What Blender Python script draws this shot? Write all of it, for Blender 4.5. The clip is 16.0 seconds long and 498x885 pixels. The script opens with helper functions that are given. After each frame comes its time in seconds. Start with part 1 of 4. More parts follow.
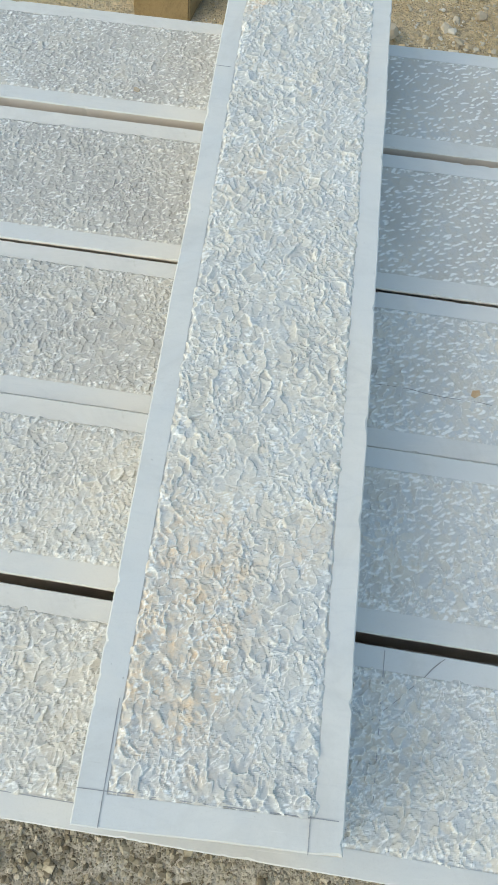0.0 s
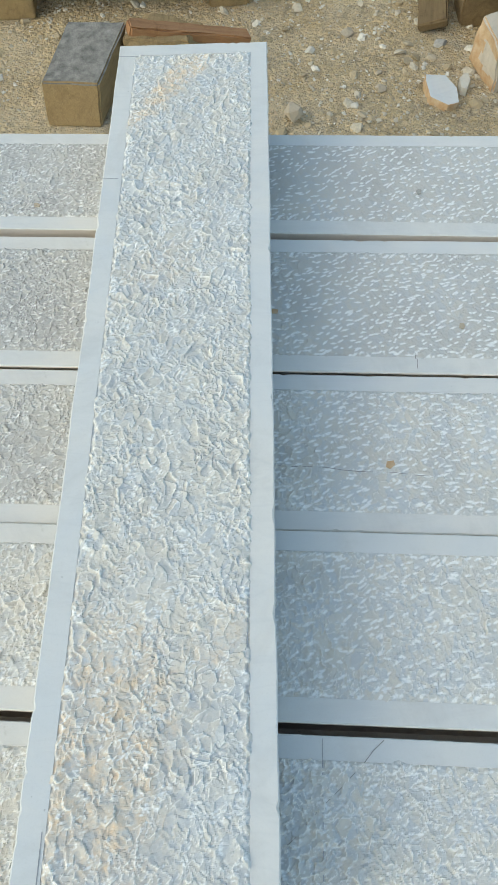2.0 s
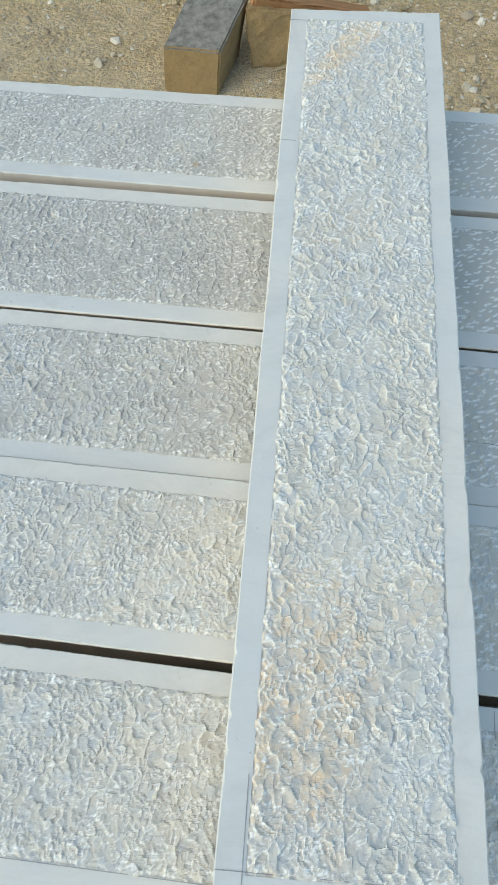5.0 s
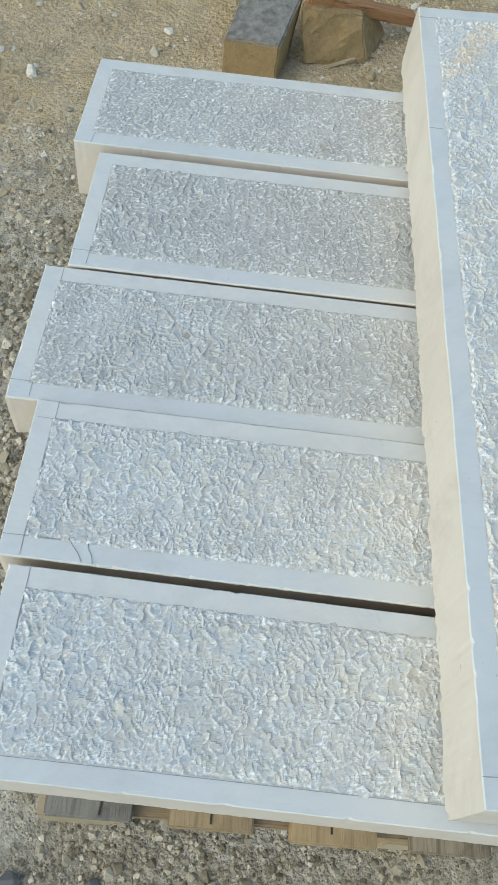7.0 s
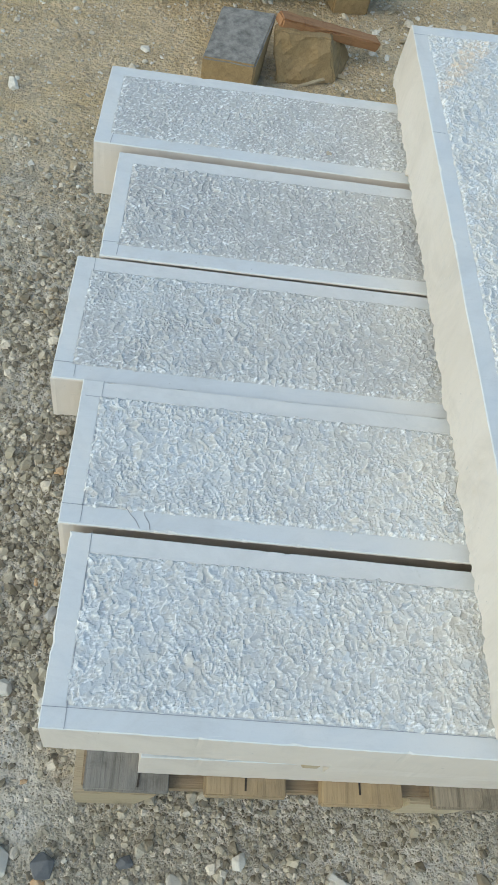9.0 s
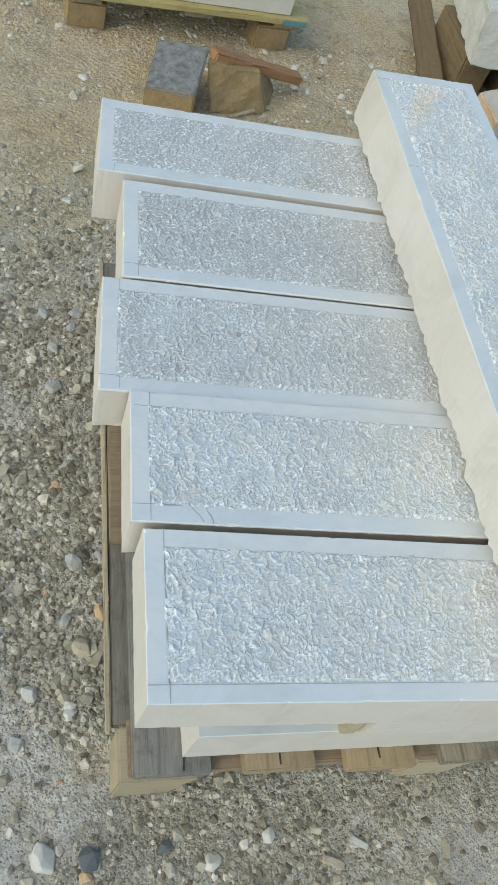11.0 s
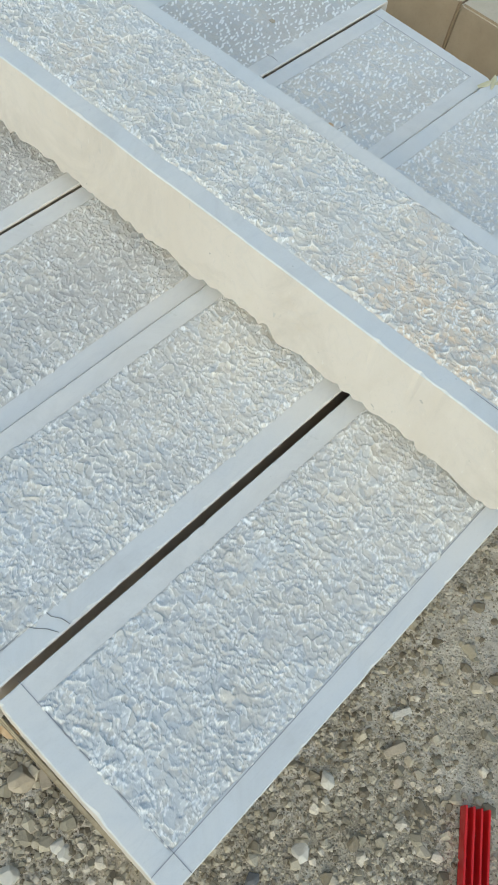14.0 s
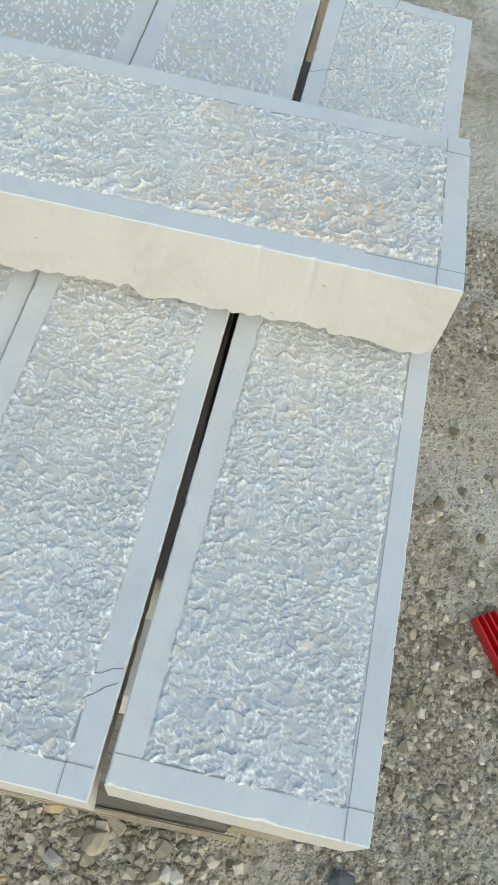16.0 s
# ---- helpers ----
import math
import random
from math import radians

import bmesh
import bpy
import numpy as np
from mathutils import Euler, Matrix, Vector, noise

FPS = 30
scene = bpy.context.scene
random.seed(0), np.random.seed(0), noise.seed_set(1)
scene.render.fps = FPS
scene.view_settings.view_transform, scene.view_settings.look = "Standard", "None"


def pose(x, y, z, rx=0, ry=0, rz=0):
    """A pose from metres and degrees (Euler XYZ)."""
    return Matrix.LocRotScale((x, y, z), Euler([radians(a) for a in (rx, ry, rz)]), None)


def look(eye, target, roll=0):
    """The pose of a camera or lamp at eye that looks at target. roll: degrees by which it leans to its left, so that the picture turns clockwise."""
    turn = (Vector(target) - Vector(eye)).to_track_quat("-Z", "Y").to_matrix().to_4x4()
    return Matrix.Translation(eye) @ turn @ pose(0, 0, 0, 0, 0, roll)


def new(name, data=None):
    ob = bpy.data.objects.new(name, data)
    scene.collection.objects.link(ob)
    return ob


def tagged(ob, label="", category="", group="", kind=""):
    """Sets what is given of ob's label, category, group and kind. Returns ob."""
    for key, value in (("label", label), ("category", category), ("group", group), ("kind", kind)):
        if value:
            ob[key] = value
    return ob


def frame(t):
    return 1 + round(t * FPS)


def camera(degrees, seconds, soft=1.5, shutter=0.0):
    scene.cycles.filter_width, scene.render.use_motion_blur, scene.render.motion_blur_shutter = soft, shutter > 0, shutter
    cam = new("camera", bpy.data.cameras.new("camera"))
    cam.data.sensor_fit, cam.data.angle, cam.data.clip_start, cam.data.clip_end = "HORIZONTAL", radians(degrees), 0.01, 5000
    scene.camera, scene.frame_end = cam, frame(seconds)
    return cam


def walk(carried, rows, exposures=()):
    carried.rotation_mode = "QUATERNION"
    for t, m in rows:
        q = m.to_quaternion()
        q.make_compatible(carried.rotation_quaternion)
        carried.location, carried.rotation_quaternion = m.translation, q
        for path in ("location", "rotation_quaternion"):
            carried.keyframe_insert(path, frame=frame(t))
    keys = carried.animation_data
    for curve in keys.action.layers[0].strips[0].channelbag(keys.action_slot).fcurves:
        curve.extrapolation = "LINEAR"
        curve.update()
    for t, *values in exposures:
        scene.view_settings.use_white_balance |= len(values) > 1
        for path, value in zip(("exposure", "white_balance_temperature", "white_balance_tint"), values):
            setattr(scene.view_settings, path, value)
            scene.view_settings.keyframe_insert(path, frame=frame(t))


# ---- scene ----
cam = camera(34.9, 16.0, soft=1.0)
U = 0.88  # metres in one unit of the plan
METRES, EYE, TILT, LEAN, TURN = 2.1 * U, 1.60 * U, -90.0, 0.7, 0.0
ROWS = [
    (0.0, 0.0, 0.0, 0.0, -3.48, 25.94, -7.17),
    (0.5, -0.001, -0.0069, 0.0062, -2.75, 27.58, -6.57),
    (1.0, 0.0006, -0.0161, 0.0146, -2.06, 28.94, -5.26),
    (1.5, 0.0174, -0.0153, 0.0199, -1.47, 29.79, -3.04),
    (2.0, 0.0437, -0.016, 0.0198, -1.26, 30.22, -0.64),
    (2.5, 0.0551, -0.0129, 0.0157, -1.13, 30.18, 0.96),
    (3.0, 0.0617, -0.0049, 0.0063, -0.96, 29.88, 1.29),
    (3.5, 0.0448, -0.0009, -0.0009, -0.7, 29.72, 0.04),
    (4.0, 0.005, -0.008, -0.0049, -0.58, 29.79, -2.12),
    (4.5, -0.0258, -0.0057, -0.0002, -1.02, 29.64, -4.09),
    (5.0, -0.0526, -0.0057, 0.0009, -1.81, 29.34, -5.28),
    (7.5, -0.2322, -0.0112, -0.0699, -6.63, 30.14, -3.43),
    (8.0, -0.2388, -0.0055, -0.0811, -7.09, 30.81, -2.48),
    (8.5, -0.2487, -0.005, -0.0848, -7.85, 31.36, -1.69),
    (9.0, -0.2847, -0.011, -0.1047, -9.51, 31.83, -0.57),
    (11.5, -0.426, -0.0267, -0.1471, -15.71, 32.57, 10.23),
    (12.0, -0.4091, -0.0206, -0.1508, -14.54, 31.83, 15.54),
    (12.5, -0.3783, 0.0013, -0.1095, -12.69, 30.02, 22.3),
    (13.0, -0.3491, 0.0299, -0.0521, -11.05, 27.72, 29.57),
    (13.5, -0.3332, 0.0443, -0.0203, -10.49, 25.08, 37.92),
    (14.0, -0.3422, 0.0521, 0.0073, -11.34, 21.97, 47.23),
    (14.5, -0.3773, 0.0491, 0.0345, -13.94, 18.51, 56.32),
    (15.0, -0.4088, 0.0472, 0.0526, -17.25, 14.69, 64.44),
    (15.5, -0.4004, 0.0487, 0.0727, -23.27, 7.91, 71.45),
    (16.0, -0.36, 0.0788, 0.0922, -32.95, -3.14, 77.47),
]
EXPOSURES = [(0.0, 0.09, 7350, -2), (2.0, 0.09, 7250, -3), (3.0, 0.09, 7250, -3), (4.0, 0.10, 7350, -3), (5.0, 0.06, 7250, -3), (7.5, -0.02, 6750, -3), (9.0, -0.02, 6620, -3), (11.5, -0.03, 6560, -3), (12.5, -0.05, 6500, -4), (14.0, -0.06, 6940, -3), (16.0, -0.04, 6880, -3)]
walk(cam, [(t, pose(0, 0, EYE, TILT, LEAN, TURN) @ pose(METRES * x, METRES * y, METRES * z, 90 + pitch, roll, yaw)) for t, x, y, z, yaw, pitch, roll in ROWS], EXPOSURES)

# ---- sky and sun ----
world = bpy.data.worlds.new("sky")
scene.world = world
world.use_nodes = True
wn = world.node_tree
sky = wn.nodes.new("ShaderNodeTexSky")
sky.sky_type = "NISHITA"
sky.sun_disc = False
SUN_AZ, SUN_EL = 238.0, 42.0          # compass bearing (0 along +y, clockwise) and height of the sun
sky.sun_elevation, sky.sun_rotation = radians(SUN_EL), radians(SUN_AZ)
sky.air_density, sky.dust_density, sky.ozone_density = 1.0, 1.5, 1.0
wn.links.new(sky.outputs[0], wn.nodes["Background"].inputs[0])
wn.nodes["Background"].inputs[1].default_value = 0.267
sun = new("sun", bpy.data.lights.new("sun", "SUN"))
sun.data.energy, sun.data.angle, sun.data.color = 0.48, radians(80), (1.0, 0.78, 0.42)
sun_dir = Vector((math.sin(radians(SUN_AZ)) * math.cos(radians(SUN_EL)), math.cos(radians(SUN_AZ)) * math.cos(radians(SUN_EL)), math.sin(radians(SUN_EL))))
sun.matrix_world = look(sun_dir * 20, (0, 0, 0))

# ---- materials ----


class Mat:
    """A small builder for node materials."""

    def __init__(self, name, rough=0.8, metal=0.0, spec=0.5):
        self.m = bpy.data.materials.new(name)
        self.m.use_nodes = True
        self.t = self.m.node_tree
        self.b = self.t.nodes["Principled BSDF"]
        self.b.inputs["Roughness"].default_value = rough
        self.b.inputs["Metallic"].default_value = metal
        self.b.inputs["Specular IOR Level"].default_value = spec
        self.co = self.t.nodes.new("ShaderNodeTexCoord").outputs["Object"]

    def node(self, kind, **inputs):
        n = self.t.nodes.new(kind)
        for k, v in inputs.items():
            k = k.replace("_", " ")
            if hasattr(v, "is_linked"):
                self.t.links.new(v, n.inputs[k])
            else:
                n.inputs[k].default_value = v
        return n

    def mapped(self, scale=(1, 1, 1), turn=(0, 0, 0)):
        n = self.t.nodes.new("ShaderNodeMapping")
        self.t.links.new(self.co, n.inputs["Vector"])
        n.inputs["Scale"].default_value = scale
        n.inputs["Rotation"].default_value = turn
        return n.outputs[0]

    def noise(self, scale, detail=4, rough=0.55, distort=0.0, vec=None):
        return self.node("ShaderNodeTexNoise", Vector=vec or self.co, Scale=scale, Detail=detail, Roughness=rough, Distortion=distort).outputs["Fac"]

    def voronoi(self, scale, vec=None, feature="F1"):
        n = self.node("ShaderNodeTexVoronoi", Vector=vec or self.co, Scale=scale)
        n.feature = feature
        return n.outputs["Distance"]

    def ramp(self, fac, lo, hi, a=0.0, b=1.0):
        n = self.node("ShaderNodeMapRange", Value=fac)
        n.inputs["From Min"].default_value, n.inputs["From Max"].default_value = lo, hi
        n.inputs["To Min"].default_value, n.inputs["To Max"].default_value = a, b
        return n.outputs[0]

    def mix(self, fac, a, b, mode="MIX"):
        n = self.t.nodes.new("ShaderNodeMix")
        n.data_type, n.blend_type = "RGBA", mode
        for k, v in ((0, fac), (6, a), (7, b)):
            if hasattr(v, "is_linked"):
                self.t.links.new(v, n.inputs[k])
            else:
                n.inputs[k].default_value = (*v, 1) if k else v
        return n.outputs[2]

    def times(self, a, b, op="MULTIPLY"):
        n = self.t.nodes.new("ShaderNodeMath")
        n.operation = op
        for k, v in ((0, a), (1, b)):
            if hasattr(v, "is_linked"):
                self.t.links.new(v, n.inputs[k])
            else:
                n.inputs[k].default_value = v
        return n.outputs[0]

    def attribute(self, name):
        n = self.t.nodes.new("ShaderNodeAttribute")
        n.attribute_name = name
        return n.outputs["Fac"]

    def random(self):
        return self.t.nodes.new("ShaderNodeObjectInfo").outputs["Random"]

    def island(self):
        return self.t.nodes.new("ShaderNodeNewGeometry").outputs["Random Per Island"]

    def colour(self, c):
        self.t.links.new(c, self.b.inputs["Base Color"])
        return self

    def rough(self, r):
        self.t.links.new(r, self.b.inputs["Roughness"])
        return self

    def bump(self, h, strength=0.3, dist=0.002):
        n = self.node("ShaderNodeBump", Height=h, Strength=strength, Distance=dist)
        self.t.links.new(n.outputs[0], self.b.inputs["Normal"])
        return self.m


def sawn_stone(name, pale, dull, stain):
    """Sawn limestone, dusty, with faint veins and a few yellowish stains."""
    k = Mat(name, 0.62, 0, 0.3)
    big = k.noise(3.5, 4, 0.65, 0.8)
    c = k.mix(k.ramp(big, 0.4, 0.62), pale, dull)
    c = k.mix(k.ramp(k.noise(24.0, 4, 0.7, 1.0, k.mapped((0.5, 1.6, 1.0))), 0.5, 0.75, 0, 0.3), c, tuple(v * 0.86 for v in pale))
    vein = k.noise(3.0, 3, 0.5, 1.5, k.mapped((1, 4, 4), (0.2, 0.1, 0.5)))
    c = k.mix(k.ramp(k.times(k.times(vein, 0.5, "SUBTRACT"), 1.0, "ABSOLUTE"), 0.0, 0.02, 0.10, 0.0), c, (0.42, 0.44, 0.46))
    c = k.mix(k.ramp(k.noise(9.0, 5, 0.7), 0.62, 0.85, 0, 0.5), c, stain)
    c = k.mix(k.times(k.ramp(k.noise(15.0, 5, 0.75, 0.6), 0.64, 0.74, 0, 0.55), k.ramp(k.noise(2.6, 2), 0.5, 0.6)), c, (0.33, 0.34, 0.28))
    c = k.mix(k.ramp(k.noise(85.0, 3, 0.6), 0.72, 0.76, 0, 0.5), c, (0.25, 0.25, 0.24))
    for turn in (0.35, 1.9):
        line = k.noise(1.0, 2, 0.5, 0.3, k.mapped((9.0, 260.0, 60.0), (0, 0, turn)))
        c = k.mix(k.times(k.ramp(line, 0.70, 0.76, 0, 0.5), k.ramp(k.noise(6.0, 3), 0.45, 0.6)), c, (0.80, 0.79, 0.75) if turn > 1 else (0.44, 0.44, 0.42))
    smudge = k.ramp(k.noise(5.5, 6, 0.72, 1.2), 0.5, 0.72, 0, 0.4)
    c = k.mix(smudge, c, tuple(v * 0.7 for v in dull))
    grain = k.noise(420.0, 3, 0.7)
    c = k.mix(k.ramp(grain, 0.55, 0.8, 0, 0.18), c, (0.35, 0.34, 0.32))
    k.colour(c).rough(k.ramp(big, 0.3, 0.7, 0.5, 0.72))
    return k.bump(k.times(k.noise(120.0, 5, 0.7), k.noise(14.0, 2)), 0.25, 0.0015)


# Sky blue is put into the base colour of the slab tops.
M_TOP_SKYTINT = sawn_stone("limestone_sawn_skytint", (0.595, 0.61, 0.605), (0.65, 0.64, 0.605), (0.58, 0.53, 0.42))
# Same limestone, with the warm light on the sides mixed into its colour.
M_SIDE_SUNTINT = sawn_stone("limestone_side_suntint", (0.655, 0.60, 0.535), (0.61, 0.55, 0.48), (0.57, 0.47, 0.34))


def hammered_stone():
    """Punched limestone: grey stone, white where the tool bruised it, ochre in the seams."""
    k = Mat("limestone_hammered", 0.85, 0, 0.2)
    tone = k.attribute("tone")
    own = k.attribute("own")
    # Facets vary in hue; sky blue and sun cream are also put into them.
    pale = k.mix(k.ramp(own, 0.2, 0.85), (0.51, 0.535, 0.545), (0.65, 0.615, 0.54))
    c = k.mix(tone, pale, (0.42, 0.412, 0.392))
    c = k.mix(k.ramp(k.noise(60.0, 4, 0.65, 0.4), 0.45, 0.7, 0, 0.25), c, (0.45, 0.465, 0.47))
    c = k.mix(k.ramp(k.noise(7.0, 3, 0.6), 0.45, 0.75, 0, 0.25), c, (0.60, 0.565, 0.49))
    c = k.mix(k.times(k.attribute("ochre"), k.ramp(k.noise(70.0, 4, 0.7), 0.35, 0.7)), c, (0.72, 0.55, 0.37))
    rag = k.times(k.times(k.noise(260.0, 3, 0.7), 0.5, "SUBTRACT"), 0.9)
    c = k.mix(k.ramp(k.times(k.attribute("bruise"), rag, "ADD"), 0.3, 0.7, 0, 0.75), c, (0.83, 0.815, 0.77))
    c = k.mix(k.ramp(k.times(k.attribute("struck"), rag, "ADD"), 0.2, 0.75, 0, 0.8), c, (0.83, 0.84, 0.825))
    k.colour(c)
    return k.bump(k.noise(280.0, 5, 0.7, 0.4), 0.3, 0.0012)


M_HAMMER = hammered_stone()


def plain(name, a, b, scale=30.0, rough=0.8, grain=300.0, strength=0.3, spec=0.4):
    k = Mat(name, rough, 0, spec)
    c = k.mix(k.ramp(k.noise(scale, 5, 0.65), 0.3, 0.7), a, b)
    c = k.mix(k.ramp(k.noise(grain, 3, 0.7), 0.55, 0.8, 0, 0.3), c, tuple(v * 0.6 for v in a))
    k.colour(c)
    return k.bump(k.noise(grain, 5, 0.7), strength, 0.002)


def wood(name, pale, dark, along, crack=0.5, rough=0.8, warm=None):
    """Timber with its grain along the given axis of its object."""
    k = Mat(name, rough, 0, 0.3)
    s = [38.0, 38.0, 38.0]
    s[along] = 2.2
    vec = k.mapped(s)
    g = k.noise(1.0, 6, 0.75, 1.6, vec)
    fine = k.noise(4.0, 4, 0.7, 0.2, vec)
    c = k.mix(k.ramp(g, 0.3, 0.7), pale, dark)
    c = k.mix(k.ramp(fine, 0.55, 0.75, 0, crack), c, tuple(v * 0.35 for v in dark))
    c = k.mix(k.ramp(k.noise(9.0, 4, 0.7), 0.45, 0.8, 0, 0.5), c, tuple(0.5 * (p + q) * f for p, q, f in zip(pale, dark, (0.9, 0.95, 1.05))))
    c = k.mix(k.ramp(k.noise(22.0, 5, 0.75, 0.8), 0.52, 0.75, 0, 0.6), c, tuple(v * 0.5 for v in dark))
    c = k.mix(k.ramp(k.random(), 0, 1, 0, 0.55), c, tuple(v * 0.7 for v in dark))
    if warm:
        c = k.mix(k.times(k.ramp(k.random(), 0.3, 0.7, 0, 0.75), k.ramp(g, 0.2, 0.7, 1.0, 0.4)), c, warm)
    k.colour(c)
    return k.bump(k.times(g, fine, "ADD"), 0.5, 0.003)


M_DECK = wood("weathered_wood", (0.41, 0.345, 0.25), (0.13, 0.11, 0.08), 1, 0.95, 0.8, (0.56, 0.40, 0.21))
M_SIDEBOARD = wood("dark_weathered_board", (0.31, 0.275, 0.215), (0.13, 0.115, 0.09), 1, 0.8)
M_GREYBOARD = wood("silvered_wood", (0.36, 0.335, 0.29), (0.15, 0.14, 0.12), 1, 0.95)
M_DECK_X = wood("weathered_wood_cross", (0.42, 0.32, 0.20), (0.24, 0.175, 0.11), 0, 0.7)
M_RAW = wood("raw_pale_wood", (0.52, 0.44, 0.31), (0.42, 0.34, 0.22), 0, 0.2)
M_BLOCK = wood("brown_timber", (0.43, 0.31, 0.155), (0.27, 0.185, 0.09), 1, 0.5)
M_BEARER = wood("dark_brown_timber", (0.25, 0.175, 0.09), (0.13, 0.09, 0.045), 1, 0.5)
M_LATH = wood("red_brown_lath", (0.46, 0.25, 0.12), (0.28, 0.14, 0.065), 0, 0.3)
M_YELLOW = wood("yellow_painted_wood", (0.62, 0.50, 0.20), (0.45, 0.36, 0.16), 0, 0.3)
M_TEAL = plain("teal_paint", (0.07, 0.22, 0.25), (0.16, 0.28, 0.27), 60, 0.6)
M_BITUMEN = plain("dark_weathered_top", (0.12, 0.112, 0.10), (0.33, 0.31, 0.27), 45, 0.75, 220, 0.8)
# One buff stone twice: shade browned into the sides, light into the tops.
M_BUFF_SHADED = plain("buff_stone_shaded", (0.44, 0.345, 0.235), (0.35, 0.27, 0.18), 8, 0.8, 160, 0.4)
M_BUFF_LIT = plain("buff_stone_lit", (0.55, 0.47, 0.35), (0.46, 0.39, 0.29), 10, 0.8, 160, 0.4)
M_WHITE = plain("split_white_stone", (0.60, 0.57, 0.50), (0.50, 0.47, 0.40), 12, 0.8, 120, 0.6)
M_GREYSTONE = plain("grey_rubble", (0.42, 0.40, 0.36), (0.30, 0.29, 0.27), 18, 0.85, 110, 0.7)
M_TAN = plain("tan_rubble", (0.48, 0.41, 0.31), (0.36, 0.30, 0.22), 18, 0.85, 110, 0.7)
M_DARK = plain("dark_slate_rubble", (0.10, 0.105, 0.11), (0.17, 0.17, 0.165), 20, 0.7, 120, 0.6)
M_RUST = plain("rusty_face", (0.45, 0.27, 0.13), (0.58, 0.45, 0.30), 40, 0.85, 200, 0.5)
M_TAN2 = plain("weathered_white_stone", (0.58, 0.52, 0.43), (0.47, 0.42, 0.35), 14, 0.85, 90, 0.7)
M_RED = plain("red_plastic", (0.62, 0.02, 0.02), (0.52, 0.015, 0.02), 20, 0.35, 300, 0.05, 0.5)
M_REDCUT = plain("red_plastic_edge", (0.78, 0.14, 0.09), (0.70, 0.10, 0.07), 20, 0.45, 300, 0.05)
M_PENCIL = plain("pencil_graphite", (0.22, 0.23, 0.25), (0.42, 0.43, 0.44), 200, 0.6)
M_CRACK = plain("hairline_crack", (0.16, 0.16, 0.16), (0.26, 0.25, 0.24), 200, 0.9)
M_SPLIT = plain("dark_split", (0.03, 0.026, 0.022), (0.06, 0.05, 0.04), 100, 0.95)
M_CHALK = plain("yellow_stain", (0.50, 0.46, 0.27), (0.60, 0.56, 0.40), 60, 0.9)


def ground_material():
    k = Mat("dusty_ground", 0.92, 0, 0.2)
    far = k.ramp(k.node("ShaderNodeSeparateXYZ", Vector=k.co).outputs["Y"], 0.7, 1.7)
    wob = k.ramp(k.times(far, k.times(k.times(k.noise(1.3, 5, 0.65, 0.5), 0.5, "SUBTRACT"), 2.4), "ADD"), 0.1, 0.9)
    grey = k.mix(k.ramp(k.noise(7.0, 6, 0.7), 0.35, 0.65), (0.42, 0.37, 0.28), (0.68, 0.62, 0.50))
    sand = k.mix(k.ramp(k.noise(6.0, 6, 0.7), 0.35, 0.65), (0.57, 0.425, 0.23), (0.70, 0.545, 0.33))
    c = k.mix(wob, grey, sand)
    c = k.mix(k.ramp(k.noise(60.0, 5, 0.75), 0.45, 0.7, 0, 0.5), c, (0.18, 0.16, 0.125))
    grit = k.voronoi(150.0)
    c = k.mix(k.ramp(grit, 0.12, 0.3, 0.6, 0), c, (0.56, 0.52, 0.45))
    lump = k.voronoi(55.0)
    c = k.mix(k.times(k.ramp(lump, 0.15, 0.32, 0.6, 0), k.ramp(k.noise(20.0, 3), 0.5, 0.65)), c, (0.50, 0.45, 0.37))
    c = k.mix(k.times(k.ramp(lump, 0.45, 0.7, 0, 0.5), k.ramp(k.noise(11.0, 3), 0.4, 0.65)), c, (0.17, 0.15, 0.12))
    c = k.mix(k.times(k.ramp(k.noise(3.1, 6, 0.72, 0.8), 0.44, 0.58, 0, 0.85), k.ramp(wob, 0, 1, 1.0, 0.15)), c, (0.70, 0.65, 0.56))
    c = k.mix(k.ramp(k.noise(4.7, 6, 0.72, 1.0), 0.54, 0.68, 0, 0.45), c, (0.19, 0.17, 0.14))
    k.colour(c)
    h = k.times(k.times(k.noise(90.0, 6, 0.75), k.ramp(grit, 0.0, 0.5, 0.5, 0.0), "ADD"), k.ramp(lump, 0.0, 0.5, 0.8, 0.0), "ADD")
    return k.bump(h, 1.0, 0.008)


def gravel_material(name, hues):
    """Broken stone: each grain takes one of four hues."""
    k = Mat(name, 0.88, 0, 0.25)
    r = k.island()
    c = k.mix(k.ramp(r, 0.25, 0.30), hues[0], hues[1])
    c = k.mix(k.ramp(r, 0.55, 0.60), c, hues[2])
    c = k.mix(k.ramp(r, 0.86, 0.88), c, hues[3])
    c = k.mix(k.ramp(k.noise(140.0, 4, 0.7), 0.4, 0.7, 0, 0.45), c, (0.25, 0.23, 0.20))
    k.colour(c)
    return k.bump(k.noise(260.0, 4, 0.7), 0.5, 0.002)


M_GROUND = ground_material()
M_GRAVEL = gravel_material("gravel_grey", ((0.19, 0.16, 0.11), (0.35, 0.31, 0.225), (0.48, 0.425, 0.32), (0.66, 0.59, 0.47)))
M_SANDY = gravel_material("gravel_sandy", ((0.40, 0.315, 0.19), (0.48, 0.385, 0.25), (0.56, 0.50, 0.39), (0.74, 0.70, 0.61)))

# ---- mesh helpers ----


def mesh_of(name, verts, faces, mats, slots=None, smooth=False):
    me = bpy.data.meshes.new(name)
    me.from_pydata([tuple(U * c for c in v) for v in verts], [], faces)
    for m in mats:
        me.materials.append(m)
    if slots is not None:
        me.polygons.foreach_set("material_index", np.array(slots, dtype=np.int32))
    if smooth:
        me.polygons.foreach_set("use_smooth", np.ones(len(me.polygons), dtype=bool))
    me.update()
    return me


